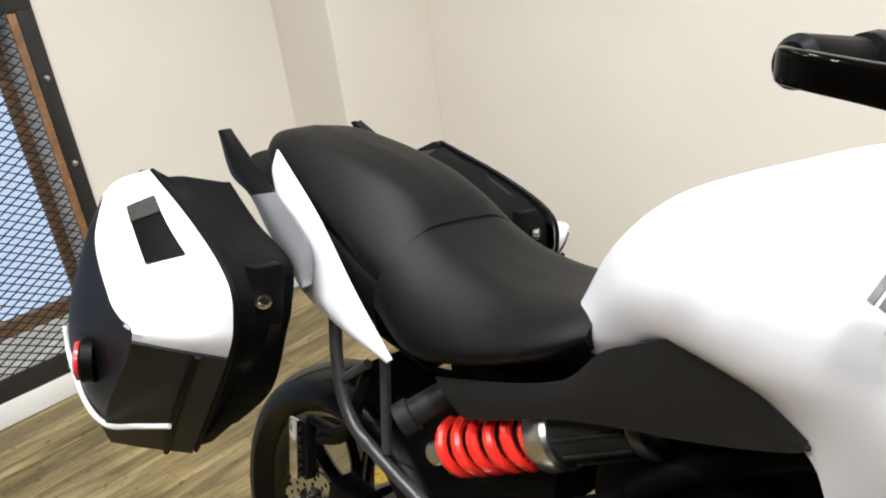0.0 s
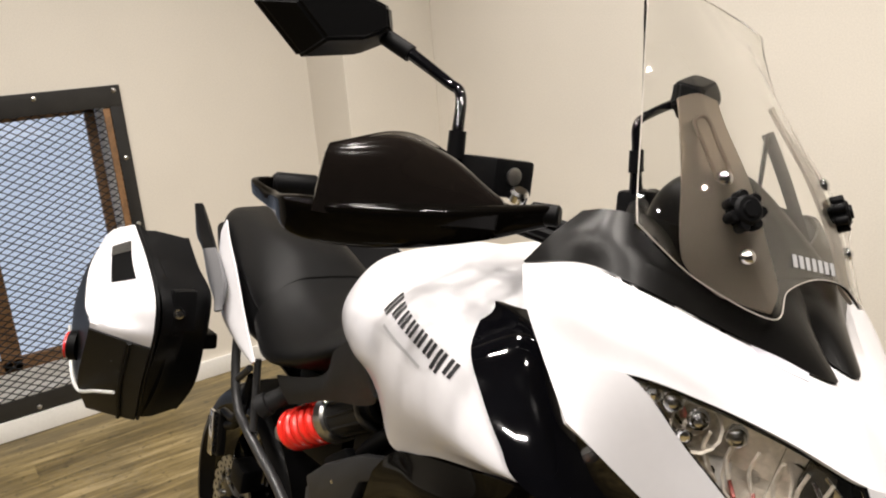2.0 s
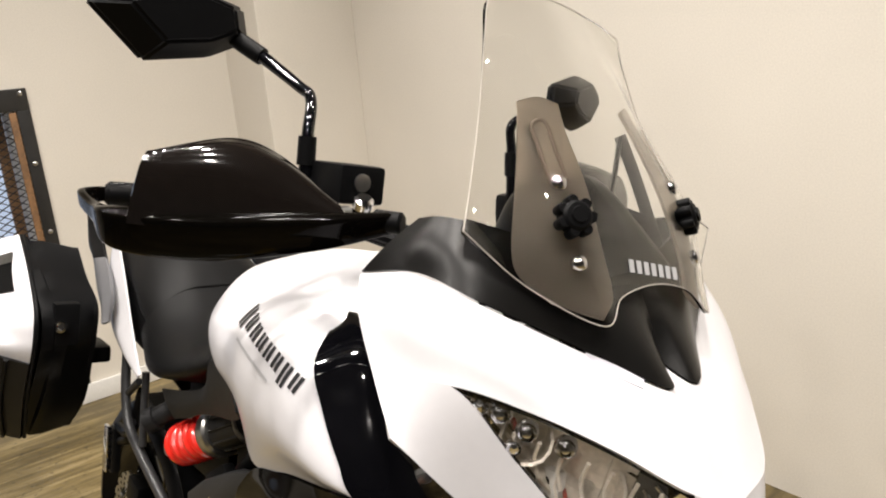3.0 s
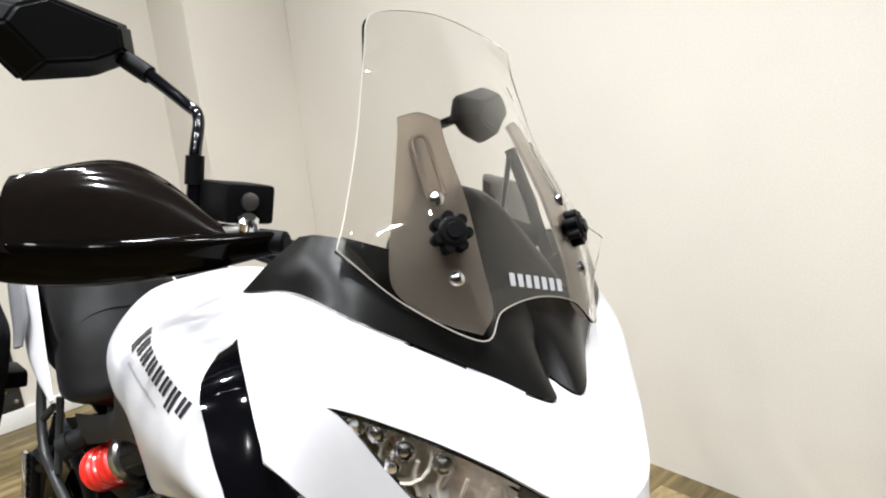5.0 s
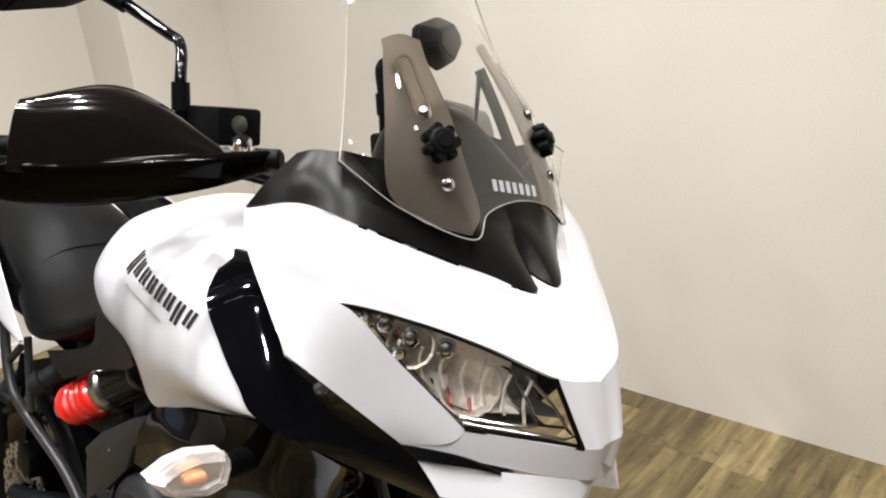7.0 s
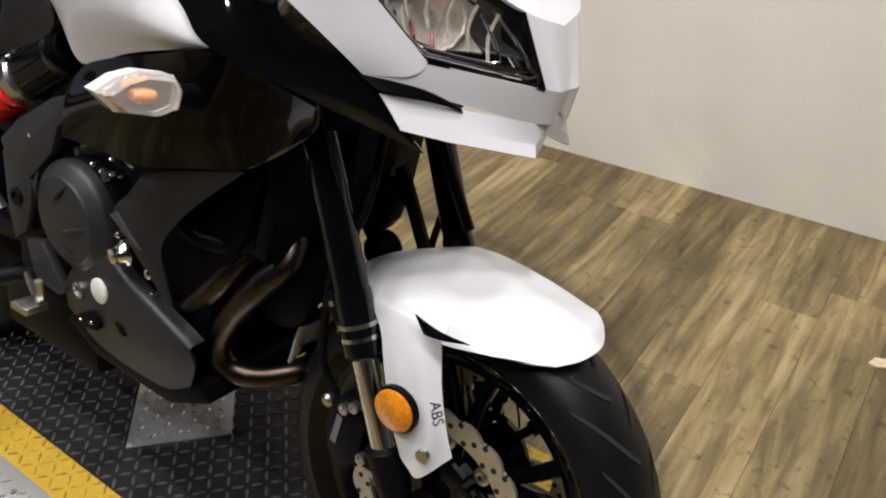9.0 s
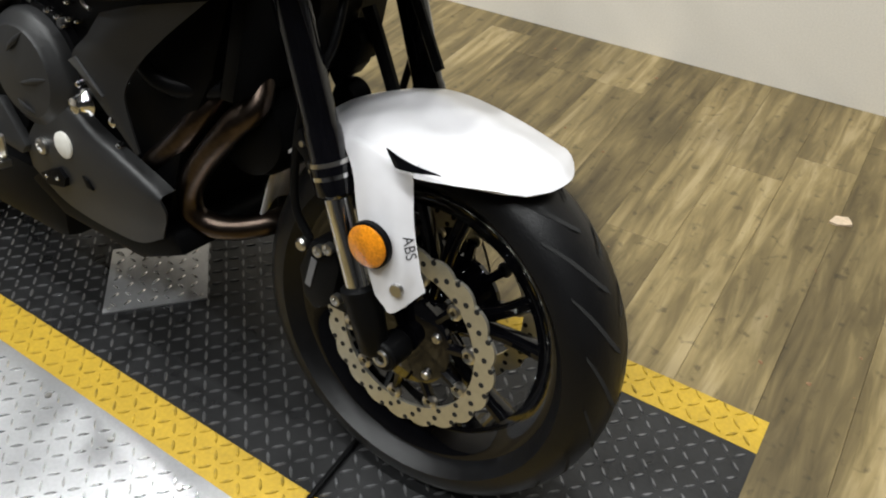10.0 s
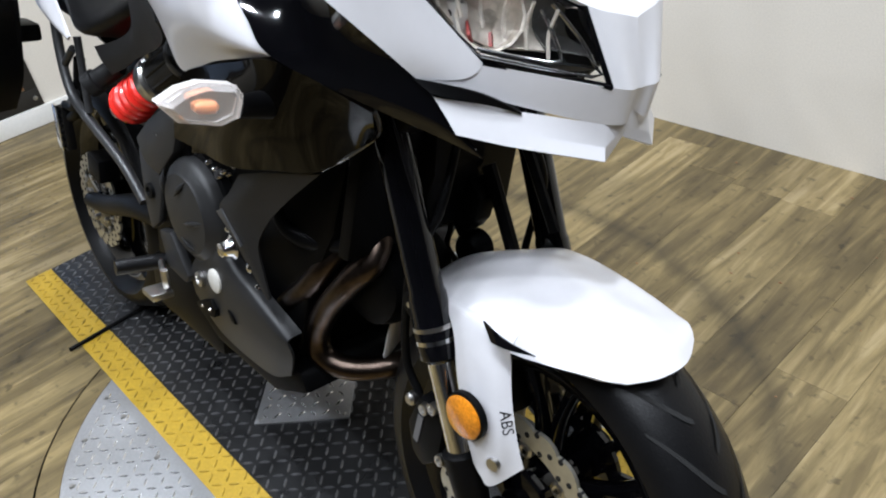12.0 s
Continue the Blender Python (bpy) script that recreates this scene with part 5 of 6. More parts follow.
# tail panels and grab rails
for s in (-1, 1):
    tail = [[(-1.075, s * 0.135, 1.035), (-0.99, s * 0.158, 1.000), (-0.90, s * 0.172, 0.945), (-0.80, s * 0.184, 0.860), (-0.700, s * 0.196, 0.785)],
            [(-1.070, s * 0.148, 1.000), (-1.01, s * 0.170, 0.945), (-0.93, s * 0.185, 0.870), (-0.82, s * 0.194, 0.815), (-0.705, s * 0.198, 0.780)],
            [(-1.060, s * 0.145, 0.970), (-1.01, s * 0.165, 0.905), (-0.95, s * 0.178, 0.835), (-0.83, s * 0.190, 0.800), (-0.708, s * 0.196, 0.776)]]
    part("tail_panel", panel(tail, 0.004, 6, 5, flip=-s), WHITE, bike, "gloss white tail side panel")
    edge_out = [(-1.215, 0.167, 1.053), (-1.151, 0.180, 0.987), (-1.071, 0.190, 0.960), (-0.996, 0.200, 0.909), (-0.918, 0.210, 0.872), (-0.881, 0.215, 0.848)]
    edge_in = [(-1.182, 0.160, 1.062), (-1.087, 0.172, 1.010), (-1.009, 0.182, 0.975), (-0.942, 0.192, 0.944), (-0.884, 0.203, 0.908), (-0.866, 0.210, 0.858)]
    blade = [[(x, s * y, z) for x, y, z in edge_out], [((p[0] + q[0]) / 2, s * ((p[1] + q[1]) / 2 + 0.010), (p[2] + q[2]) / 2) for p, q in zip(edge_out, edge_in)], [(x, s * y, z) for x, y, z in edge_in]]
    # rail's upper half is coloured black to paint in its shadow
    rail = part("grab_rail", panel(blade, 0.012, 6, 4, flip=-s, cols=(0, 2)), SATIN, bike, "grey passenger grab rail, shade on its upper half put into black")
    part("rail_blade", panel(blade, 0.012, 6, 4, flip=-s, cols=(2, 5)), GREYPAINT, rail, "grey painted lower rail")
part("tail_cowl", shell_loft([(-0.78, [(0, 0.90), (0.10, 0.89), (0.15, 0.86), (0.15, 0.80), (0.08, 0.78)]), (-0.95, [(0, 0.97), (0.10, 0.96), (0.155, 0.92), (0.15, 0.83), (0.08, 0.81)]),
                              (-1.10, [(0, 1.0), (0.09, 0.995), (0.135, 0.97), (0.12, 0.90), (0.07, 0.88)]), (-1.22, [(0, 1.02), (0.07, 1.015), (0.10, 1.0), (0.09, 0.96), (0.05, 0.95)])]), SATIN, bike, "black under-tail cowl")

# rear suspension unit
S0, S1 = Vector((-0.660, -0.117, 0.640)), Vector((-0.330, -0.117, 0.805))
sd = (S1 - S0).normalized()
m, _ = frame_at(S0, S1)
bm = bmesh.new()
pts = []
turns, L = 5.6, 0.175
for k in range(int(turns * 20) + 1):
    a = k * math.tau / 20
    pts.append(m @ Vector((0.037 * math.cos(a), 0.037 * math.sin(a), 0.015 + L * k / (turns * 20))))
tube(bm, pts, 0.0085, 8, 1)
shock = part("rear_shock", turned(bmesh.new(), S0, S1, [(0.0, 0.020), (0.19, 0.020), (0.191, 0.046), (0.222, 0.046), (0.225, 0.040), (0.335, 0.040), (0.337, 0.044), (0.352, 0.044), (0.355, 0.034), (0.368, 0.034)], 28), MATTE, bike, "laydown rear shock with red coil spring")
part("coil_spring", bm, SPRING, shock, "bright red coil spring")
part("preload_collar", turned(bmesh.new(), S0 + sd * 0.19, S0 + sd * 0.225, [(0, 0.047), (0.004, 0.049), (0.030, 0.049), (0.035, 0.044)], 28), STEEL, shock)
part("lower_mount", rod(bmesh.new(), S0 + Vector((0, -0.03, 0)), S0 + Vector((0, 0.03, 0)), 0.018, 0.003), STEEL, shock)

# seat side panel
SIDE = [[(-0.642, -0.17, 0.774), (-0.511, -0.172, 0.809), (-0.425, -0.177, 0.846), (-0.371, -0.196, 0.9), (-0.325, -0.209, 0.926), (-0.279, -0.223, 0.95), (-0.259, -0.229, 0.957), (-0.229, -0.238, 0.953), (-0.183, -0.247, 0.934), (-0.141, -0.254, 0.915), (-0.135, -0.254, 0.909)],
        [(-0.619, -0.169, 0.75), (-0.513, -0.171, 0.782), (-0.443, -0.175, 0.813), (-0.382, -0.188, 0.851), (-0.332, -0.199, 0.873), (-0.282, -0.212, 0.892), (-0.256, -0.22, 0.902), (-0.222, -0.23, 0.907), (-0.181, -0.241, 0.906), (-0.144, -0.253, 0.905), (-0.136, -0.256, 0.907)],
        [(-0.595, -0.162, 0.727), (-0.515, -0.164, 0.756), (-0.461, -0.167, 0.78), (-0.393, -0.173, 0.802), (-0.338, -0.182, 0.819), (-0.286, -0.195, 0.835), (-0.252, -0.204, 0.847), (-0.214, -0.216, 0.862), (-0.179, -0.23, 0.878), (-0.148, -0.246, 0.895), (-0.136, -0.252, 0.904)]]
for mirror in (False, True):
    part("seat_side_panel", leaf(SIDE, 0.005, 4, 6, mirror), MATTE, bike, "matte black panel under the seat", placed=True)

# frame, engine, exhaust
for s in (-1, 1):
    part("subframe_tube", tube(bmesh.new(), [(-0.868, s * 0.165, 0.82), (-0.852, s * 0.170, 0.72), (-0.815, s * 0.172, 0.645), (-0.74, s * 0.170, 0.605), (-0.60, s * 0.165, 0.545), (-0.52, s * 0.16, 0.48)], 0.0105, 12), STAYGREY, bike, "dark grey rear peg hanger tube")
    part("subframe_brace", tube(bmesh.new(), [(-0.748, s * 0.165, 0.775), (-0.735, s * 0.168, 0.62)], 0.008, 10), STAYGREY, bike)
    part("subframe_stub", tube(bmesh.new(), [(-0.845, s * 0.168, 0.70), (-0.785, s * 0.165, 0.745)], 0.008, 10), STAYGREY, bike)
    peg = part("rear_footpeg", boxed((-0.992, min(s * 0.135, s * 0.158), 0.470), (-0.955, max(s * 0.135, s * 0.158), 0.580), 0.006), RUBBER, bike, "folded rear footpeg with a bright plate")
    part("peg_plate", boxed((-0.996, min(s * 0.158, s * 0.166), 0.468), (-0.972, max(s * 0.158, s * 0.166), 0.582), 0.003), CHROME, peg)
    for q in range(6):
        part("peg_rib", rod(bmesh.new(), (-0.968, s * 0.158, 0.482 + 0.017 * q), (-0.968, s * 0.164, 0.482 + 0.017 * q), 0.006, 0.002, 10), RUBBER, peg)
    part("peg_hanger", tube(bmesh.new(), [(-0.815, s * 0.165, 0.645), (-0.87, s * 0.155, 0.60), (-0.96, s * 0.145, 0.585)], 0.010, 10), SATIN, bike)
    part("main_frame_tube", tube(bmesh.new(), [(0.05, s * 0.10, 0.98), (-0.12, s * 0.12, 0.86), (-0.32, s * 0.125, 0.74), (-0.44, s * 0.125, 0.58), (-0.46, s * 0.12, 0.42)], 0.018, 12), SATIN, bike)
    part("pivot_plate", extruded([(-0.36, 0.72), (-0.28, 0.66), (-0.25, 0.56), (-0.30, 0.44), (-0.36, 0.38), (-0.45, 0.40), (-0.44, 0.56), (-0.42, 0.68)], s * 0.150, s * 0.172, 0.006), DARK, bike)
    part("swingarm", tube(bmesh.new(), [(-0.42, s * 0.12, 0.45), (-0.65, s * 0.125, 0.42), (-0.88, s * 0.110, 0.345), (-1.01, s * 0.105, 0.315)], [0.030, 0.028, 0.024, 0.020], 12, 6), SATIN, bike)
    part("rider_footpeg", tube(bmesh.new(), [(-0.40, s * 0.165, 0.40), (-0.42, s * 0.27, 0.405)], 0.015, 12), RUBBER, bike)
part("brake_pedal", tube(bmesh.new(), [(-0.40, -0.19, 0.405), (-0.33, -0.215, 0.40), (-0.275, -0.235, 0.415), (-0.268, -0.24, 0.45)], 0.0065, 8), STEEL, bike, "bare steel brake pedal")
part("pedal_pad", boxed((-0.315, -0.265, 0.393), (-0.27, -0.225, 0.405), 0.003), STEEL, bike)
engine = part("engine_block", extruded([(-0.36, 0.36), (-0.40, 0.55), (-0.30, 0.66), (-0.12, 0.70), (0.02, 0.80), (0.14, 0.78), (0.10, 0.62), (0.04, 0.50), (0.0, 0.36), (-0.2, 0.32)], -0.145, 0.145, 0.012), DARK, bike, "black parallel-twin engine")
CC = Vector((-0.258, -0.15, 0.558))
part("cover_flange", turned(bmesh.new(), CC, CC + Vector((0, -0.03, 0)), [(0, 0.106), (0.014, 0.106), (0.017, 0.102), (0.0175, 0.09)], 40), SATIN, engine, placed=True)
part("clutch_cover", turned(bmesh.new(), CC, CC + Vector((0, -0.06, 0)), [(0.016, 0.097), (0.030, 0.096), (0.040, 0.090), (0.047, 0.076), (0.052, 0.072), (0.055, 0.045), (0.056, 0.001)], 40), GREYCAST, engine, "dark grey round clutch cover", placed=True)
for k in range(9):
    a = k * math.tau / 9 + 0.2
    c = CC + Vector((0.108 * math.cos(a), -0.004, 0.108 * math.sin(a)))
    part("cover_bolt", turned(bmesh.new(), c, c + Vector((0, -0.016, 0)), [(0, 0.008), (0.014, 0.0075), (0.0142, 0.004)], 10), DARKSTEEL, engine, placed=True)
part("oil_filler_cap", turned(bmesh.new(), (-0.120, -0.165, 0.545), (-0.120, -0.212, 0.545), [(0, 0.021), (0.025, 0.021), (0.030, 0.015), (0.045, 0.012), (0.047, 0.004)], 18), CHROME, engine, placed=True)
BELLY = [[(-0.250, -0.160, 0.490), (-0.178, -0.164, 0.524), (-0.112, -0.166, 0.498), (-0.057, -0.166, 0.479), (-0.006, -0.164, 0.459), (0.027, -0.160, 0.441)],
         [(-0.255, -0.186, 0.482), (-0.183, -0.190, 0.515), (-0.117, -0.192, 0.489), (-0.062, -0.192, 0.470), (-0.010, -0.190, 0.450), (0.024, -0.185, 0.433)],
         [(-0.300, -0.187, 0.425), (-0.215, -0.194, 0.425), (-0.135, -0.197, 0.415), (-0.065, -0.195, 0.405), (-0.008, -0.190, 0.402), (0.031, -0.183, 0.405)],
         [(-0.318, -0.176, 0.368), (-0.240, -0.180, 0.336), (-0.180, -0.180, 0.325), (-0.110, -0.179, 0.322), (-0.045, -0.177, 0.326), (0.010, -0.176, 0.355)]]
for mirror in (False, True):
    part("belly_cover", leaf(BELLY, 0.005, 6, 6, mirror), GREYCAST, bike, "dark grey belly side cover", placed=True)
part("sump_cowl", extruded([(-0.34, 0.33), (-0.30, 0.36), (0.03, 0.36), (0.05, 0.33), (-0.05, 0.285), (-0.25, 0.29)], -0.16, 0.16, 0.01), DARK, bike)
HEADERS = ([(0.080, -0.050, 0.700), (0.148, -0.100, 0.612), (0.121, -0.130, 0.563), (0.059, -0.132, 0.487), (0.024, -0.130, 0.424), (0.032, -0.124, 0.380), (0.075, -0.090, 0.364), (0.115, -0.020, 0.370), (0.060, 0.060, 0.360)],
           [(0.090, -0.080, 0.625), (0.070, -0.126, 0.576), (0.026, -0.138, 0.519), (-0.038, -0.140, 0.458), (-0.058, -0.136, 0.420), (-0.072, -0.118, 0.375), (-0.100, -0.060, 0.335)])
for way in HEADERS:
    part("exhaust_header", tube(bmesh.new(), way, 0.0205, 16), HEADER, bike, "heat-tinted exhaust header pipe", placed=True)
part("radiator", extruded([(0.125, 0.60), (0.150, 0.60), (0.180, 0.80), (0.155, 0.80)], -0.155, 0.155, 0.004), DARK, bike, "black radiator core")
part("muffler", boxed((-0.62, -0.13, 0.20), (-0.30, 0.13, 0.33), 0.03), SATIN, bike)
part("inner_fender", extruded([(0.12, 0.66), (0.13, 0.82), (0.20, 0.83), (0.20, 0.72), (0.17, 0.62)], -0.05, 0.05, 0.01), SATIN, bike)
part("hugger", panel([[(RX + 0.36 * math.cos(radians(a)), y, RZ + 0.345 * math.sin(radians(a))) for y in (-0.085, 0, 0.085)] for a in (15, 38, 62, 84)], 0.004, 5, 5, flip=-1), SATIN, bike)
part("side_stand", tube(bmesh.new(), [(-0.38, 0.16, 0.36), (-0.42, 0.27, 0.20), (-0.45, 0.385, 0.10)], [0.014, 0.012, 0.012], 10), SATIN, bike)
part("remote_preload", turned(bmesh.new(), (-0.706, -0.172, 0.682), (-0.66, -0.12, 0.728), [(0, 0.020), (0.002, 0.026), (0.024, 0.026), (0.026, 0.021), (0.08, 0.021)], 20), MATTE, bike)

# ---- marks and small fittings on the motorcycle ----
from mathutils.bvhtree import BVHTree


def surface_of(ob):
    me = ob.data
    return BVHTree.FromPolygons([v.co.copy() for v in me.vertices], [tuple(p.vertices) for p in me.polygons])


def on_surface(tree, x, z, lift=0.0012, y_from=-1.0):
    hit, normal, _, _ = tree.ray_cast(Vector((x, y_from, z)), Vector((0, 1, 0)))
    return None if hit is None else hit + normal * (lift if normal.y < 0 else -lift)


def decal(tree, corner, u, v, nu=4, nv=3, lift=0.0012):
    """A thin mark laid on a surface: corner and sides u, v in (x, z)."""
    bm = bmesh.new()
    g = []
    for j in range(nv + 1):
        g.append([])
        for i in range(nu + 1):
            p = on_surface(tree, corner[0] + u[0] * i / nu + v[0] * j / nv, corner[1] + u[1] * i / nu + v[1] * j / nv, lift)
            if p is None:
                bm.free()
                return None
            g[-1].append(bm.verts.new(p))
    for j in range(nv):
        for i in range(nu):
            bm.faces.new((g[j][i], g[j][i + 1], g[j + 1][i + 1], g[j + 1][i]))
    return bm


def mark(name, bm, material, parent, label=""):
    """A mark keeps its place: it was laid on the finished surface."""
    if bm is None:
        return None
    ob = mesh_object(name, bm, material, parent)
    if label:
        ob["label"] = label
    return ob


tank_tree = surface_of(tank)
# maker's mark on the tank as plain bars, a fainter bar under it
A, D = Vector((-0.100, 0, 1.066)), Vector((0.172, 0, -0.054))
N = Vector((-D.z, 0, D.x)).normalized()
for k in range(8):
    c = A + D * (k / 8)
    h = 0.026 if k in (0, 6) else 0.019
    for f in (0.0, 0.052):
        e = c + D * f
        mark("maker_bar", decal(tank_tree, (e.x, e.z), (D.x * 0.034, D.z * 0.034), (-N.x * h, -N.z * h), 2, 3), INK, tank, "plain black bar of the maker's mark" if k == 0 and f == 0 else "")
c = A + D * 0.12 - N * 0.034
mark("model_bar", decal(tank_tree, (c.x, c.z), (D.x * 0.55, D.z * 0.55), (-N.x * 0.004, -N.z * 0.004), 6, 1), PALEINK, tank, "faint grey model-name bar")

# white bar on the screen
for k in range(7):
    y = -0.041 + 0.0125 * k
    x, z = 0.3235 + 0.0006 * k, 1.1905 - 0.0018 * k
    part("maker_bar", leaf([[(x, y, z), (x + 0.0005, y + 0.007, z - 0.001)], [(x + 0.005, y - 0.001, z - 0.013), (x + 0.0055, y + 0.006, z - 0.014)]], 0.001, 2, 2), PALEINK, screen, "plain pale bars of the maker's mark" if k == 0 else "", placed=True)

# side skirts of the fender, growing out of its crown
CROWN = ((124, 0.072, 0.348, 0.094, 0.324), (106, 0.084, 0.350, 0.114, 0.310), (98, 0.086, 0.348, 0.116, 0.296), (89, 0.088, 0.340, 0.116, 0.284), (78, 0.088, 0.335, 0.108, 0.296))


def crown_side(a, f, out):
    """A point on the crown's side: f runs from its shoulder (0) to its lower edge (1)."""
    for p, q in zip(CROWN, CROWN[1:]):
        if a >= q[0]:
            k = (p[0] - a) / (p[0] - q[0])
            _, w, r, we, re = [u + (v - u) * k for u, v in zip(p, q)]
            break
    A = radians(a)
    hi, lo = Vector((AX + (r - 0.018) * math.cos(A), -w, AZ + (r - 0.018) * math.sin(A))), Vector((AX + re * math.cos(A), -we, AZ + re * math.sin(A)))
    return hi.lerp(lo, f) + Vector((0, -out, out * 0.5))


tops = [[crown_side(a, f, out) for a in (110, 103, 95, 88)] for f, out in ((0.25, 0.0012), (0.62, 0.0022), (0.95, 0.0022))]
lows = [[(0.332, -0.123, 0.568), (0.362, -0.128, 0.568), (0.395, -0.125, 0.567), (0.422, -0.113, 0.566)],
        [(0.350, -0.133, 0.520), (0.380, -0.138, 0.520), (0.410, -0.133, 0.520), (0.431, -0.117, 0.520)],
        [(0.374, -0.138, 0.450), (0.402, -0.142, 0.455), (0.430, -0.137, 0.460), (0.447, -0.119, 0.465)],
        [(0.392, -0.139, 0.408), (0.408, -0.142, 0.400), (0.426, -0.141, 0.394), (0.459, -0.119, 0.432)]]
skirts = [part("fender_skirt", panel(tops + lows, 0.0025, 6, 6, mirror), WHITE, fender, placed=True) for mirror in (False, True)]

# letters down the skirt, laid on its surface
fc = bpy.data.curves.new("abs_letters", "FONT")
fc.body, fc.size = "ABS", 0.0195
tmp = bpy.data.objects.new("abs_letters", fc)
scene.collection.objects.link(tmp)
me = bpy.data.meshes.new_from_object(tmp.evaluated_get(bpy.context.evaluated_depsgraph_get()))
bpy.data.objects.remove(tmp)
me.materials.append(INK)
axis = Vector((0.30, -0.02, -0.95)).normalized()
out = Vector((0.50, -0.86, -0.05))
out = (out - axis * out.dot(axis)).normalized()
up = out.cross(axis)
skirt_tree = surface_of(skirts[0])
for v in me.vertices:
    p = Vector((0.4205, -0.1255, 0.506)) + axis * v.co.x + up * v.co.y
    hit = skirt_tree.ray_cast(p + out * 0.05, -out)[0]
    v.co = (hit or p) + out * 0.0008
abs_mark = new("abs_letters", me)
abs_mark.parent = fender
abs_mark["label"] = "black ABS lettering"

# black slots in the fender sides
for s in (-1,):
    part("fender_slot", panel([[(0.386, s * 0.124, 0.618), (0.410, s * 0.126, 0.613), (0.435, s * 0.125, 0.609), (0.464, s * 0.119, 0.606)],
                               [(0.404, s * 0.128, 0.599), (0.420, s * 0.129, 0.600), (0.440, s * 0.127, 0.602), (0.464, s * 0.1192, 0.605)]], 0.0025, 4, 3, flip=-s, offset=0.004), GLOSS, fender, "black wedge-shaped slot", placed=True)

# clear light strip let into the fairing's upper edge
part("light_strip", panel([[(0.326, -0.098, 1.096), (0.346, -0.075, 1.086), (0.366, -0.051, 1.073)], [(0.330, -0.106, 1.090), (0.354, -0.080, 1.076), (0.372, -0.058, 1.066)]], 0.003, 6, 3, offset=0.0006), STRIP, bike, "pale translucent strip at the fairing edge", placed=True)

# ribs of the clutch cover, timing plug, engine fittings
for p, q in (((-0.254, 0.544), (-0.189, 0.564)), ((-0.276, 0.588), (-0.236, 0.626)), ((-0.268, 0.514), (-0.233, 0.494)), ((-0.318, 0.580), (-0.322, 0.622))):
    c, d = Vector(((p[0] + q[0]) / 2, -0.2045, (p[1] + q[1]) / 2)), Vector(((q[0] - p[0]) / 2, 0.004, (q[1] - p[1]) / 2))
    part("cover_rib", tube(bmesh.new(), [c - d, c + Vector((0, -0.003, 0)), c + d], [0.0008, 0.0046, 0.0012], 8, 5, flat=0.8), GREYCAST, engine, placed=True)
part("timing_plug", turned(bmesh.new(), (-0.247, -0.180, 0.435), (-0.247, -0.201, 0.435), [(0, 0.015), (0.018, 0.014), (0.020, 0.009), (0.016, 0.008)], 18), STEEL, engine, placed=True)
part("alloy_boss", turned(bmesh.new(), (-0.182, -0.180, 0.458), (-0.183, -0.202, 0.458), [(0, 0.023), (0.019, 0.022), (0.021, 0.019)], 20), BARECAP, engine, "pale bare alloy cap", placed=True)
# dark block over the cover, painting the shade inside its opening
part("cover_hole_shade", extruded([(-0.256, 0.386), (-0.204, 0.412), (-0.188, 0.398), (-0.197, 0.379), (-0.240, 0.370)], -0.2005, -0.186, 0.001), DARK, engine, placed=True)
# small bright fasteners on the engine and its covers
for x, y, z, r in ((-0.237, 0.17, 0.648, 0.0045), (-0.221, 0.17, 0.655, 0.005), (-0.199, 0.17, 0.650, 0.005), (-0.170, 0.17, 0.653, 0.0045), (-0.149, 0.17, 0.655, 0.0035), (-0.167, 0.17, 0.679, 0.004), (-0.186, 0.17, 0.640, 0.004),
                   (-0.207, 0.18, 0.622, 0.006), (-0.197, 0.18, 0.606, 0.004), (-0.145, 0.185, 0.565, 0.006), (-0.044, 0.206, 0.541, 0.008), (-0.074, 0.18, 0.484, 0.006), (-0.350, 0.193, 0.675, 0.007), (-0.240, 0.203, 0.385, 0.004), (-0.210, 0.203, 0.390, 0.004)):
    part("engine_bolt", turned(bmesh.new(), (x, -y + 0.014, z), (x, -y, z), [(0, r), (0.011, r), (0.014, r * 0.5)], 10), CHROME, engine, placed=True)
part("hose_hook", tube(bmesh.new(), [(-0.080, -0.19, 0.692), (-0.091, -0.192, 0.699), (-0.090, -0.192, 0.714), (-0.061, -0.19, 0.734)], 0.0026, 8), STEEL, engine, placed=True)
# bevel of the guard, its brighter lighting put into a paler grey
part("guard_lit_bevel", extruded([(-0.114, 0.617), (-0.096, 0.627), (-0.046, 0.581)], -0.2125, -0.206, 0.0008), STAYGREY, engine, placed=True)
part("water_hose", tube(bmesh.new(), [(0.10, -0.12, 0.60), (0.03, -0.14, 0.585), (-0.03, -0.145, 0.60), (-0.06, -0.14, 0.66)], 0.014, 12), SATIN, engine)
part("frame_cover", extruded([(-0.446, 0.638), (-0.385, 0.685), (-0.287, 0.738), (-0.200, 0.765), (-0.207, 0.727), (-0.272, 0.696), (-0.294, 0.647), (-0.363, 0.586), (-0.421, 0.599)], -0.192, -0.165, 0.006), GREYCAST, bike, "dark grey faceted frame cover", angle=20)
part("heel_guard", extruded([(-0.445, 0.619), (-0.402, 0.632), (-0.389, 0.607), (-0.359, 0.582), (-0.368, 0.536), (-0.389, 0.485), (-0.426, 0.460), (-0.441, 0.512)], -0.190, -0.175, 0.005), GREYCAST, bike, "dark grey heel guard", angle=20)
part("footpeg_hanger", extruded([(-0.397, 0.470), (-0.349, 0.479), (-0.290, 0.411), (-0.305, 0.393), (-0.377, 0.402)], -0.188, -0.170, 0.005), GREYCAST, bike, "dark grey footpeg bracket", angle=20)
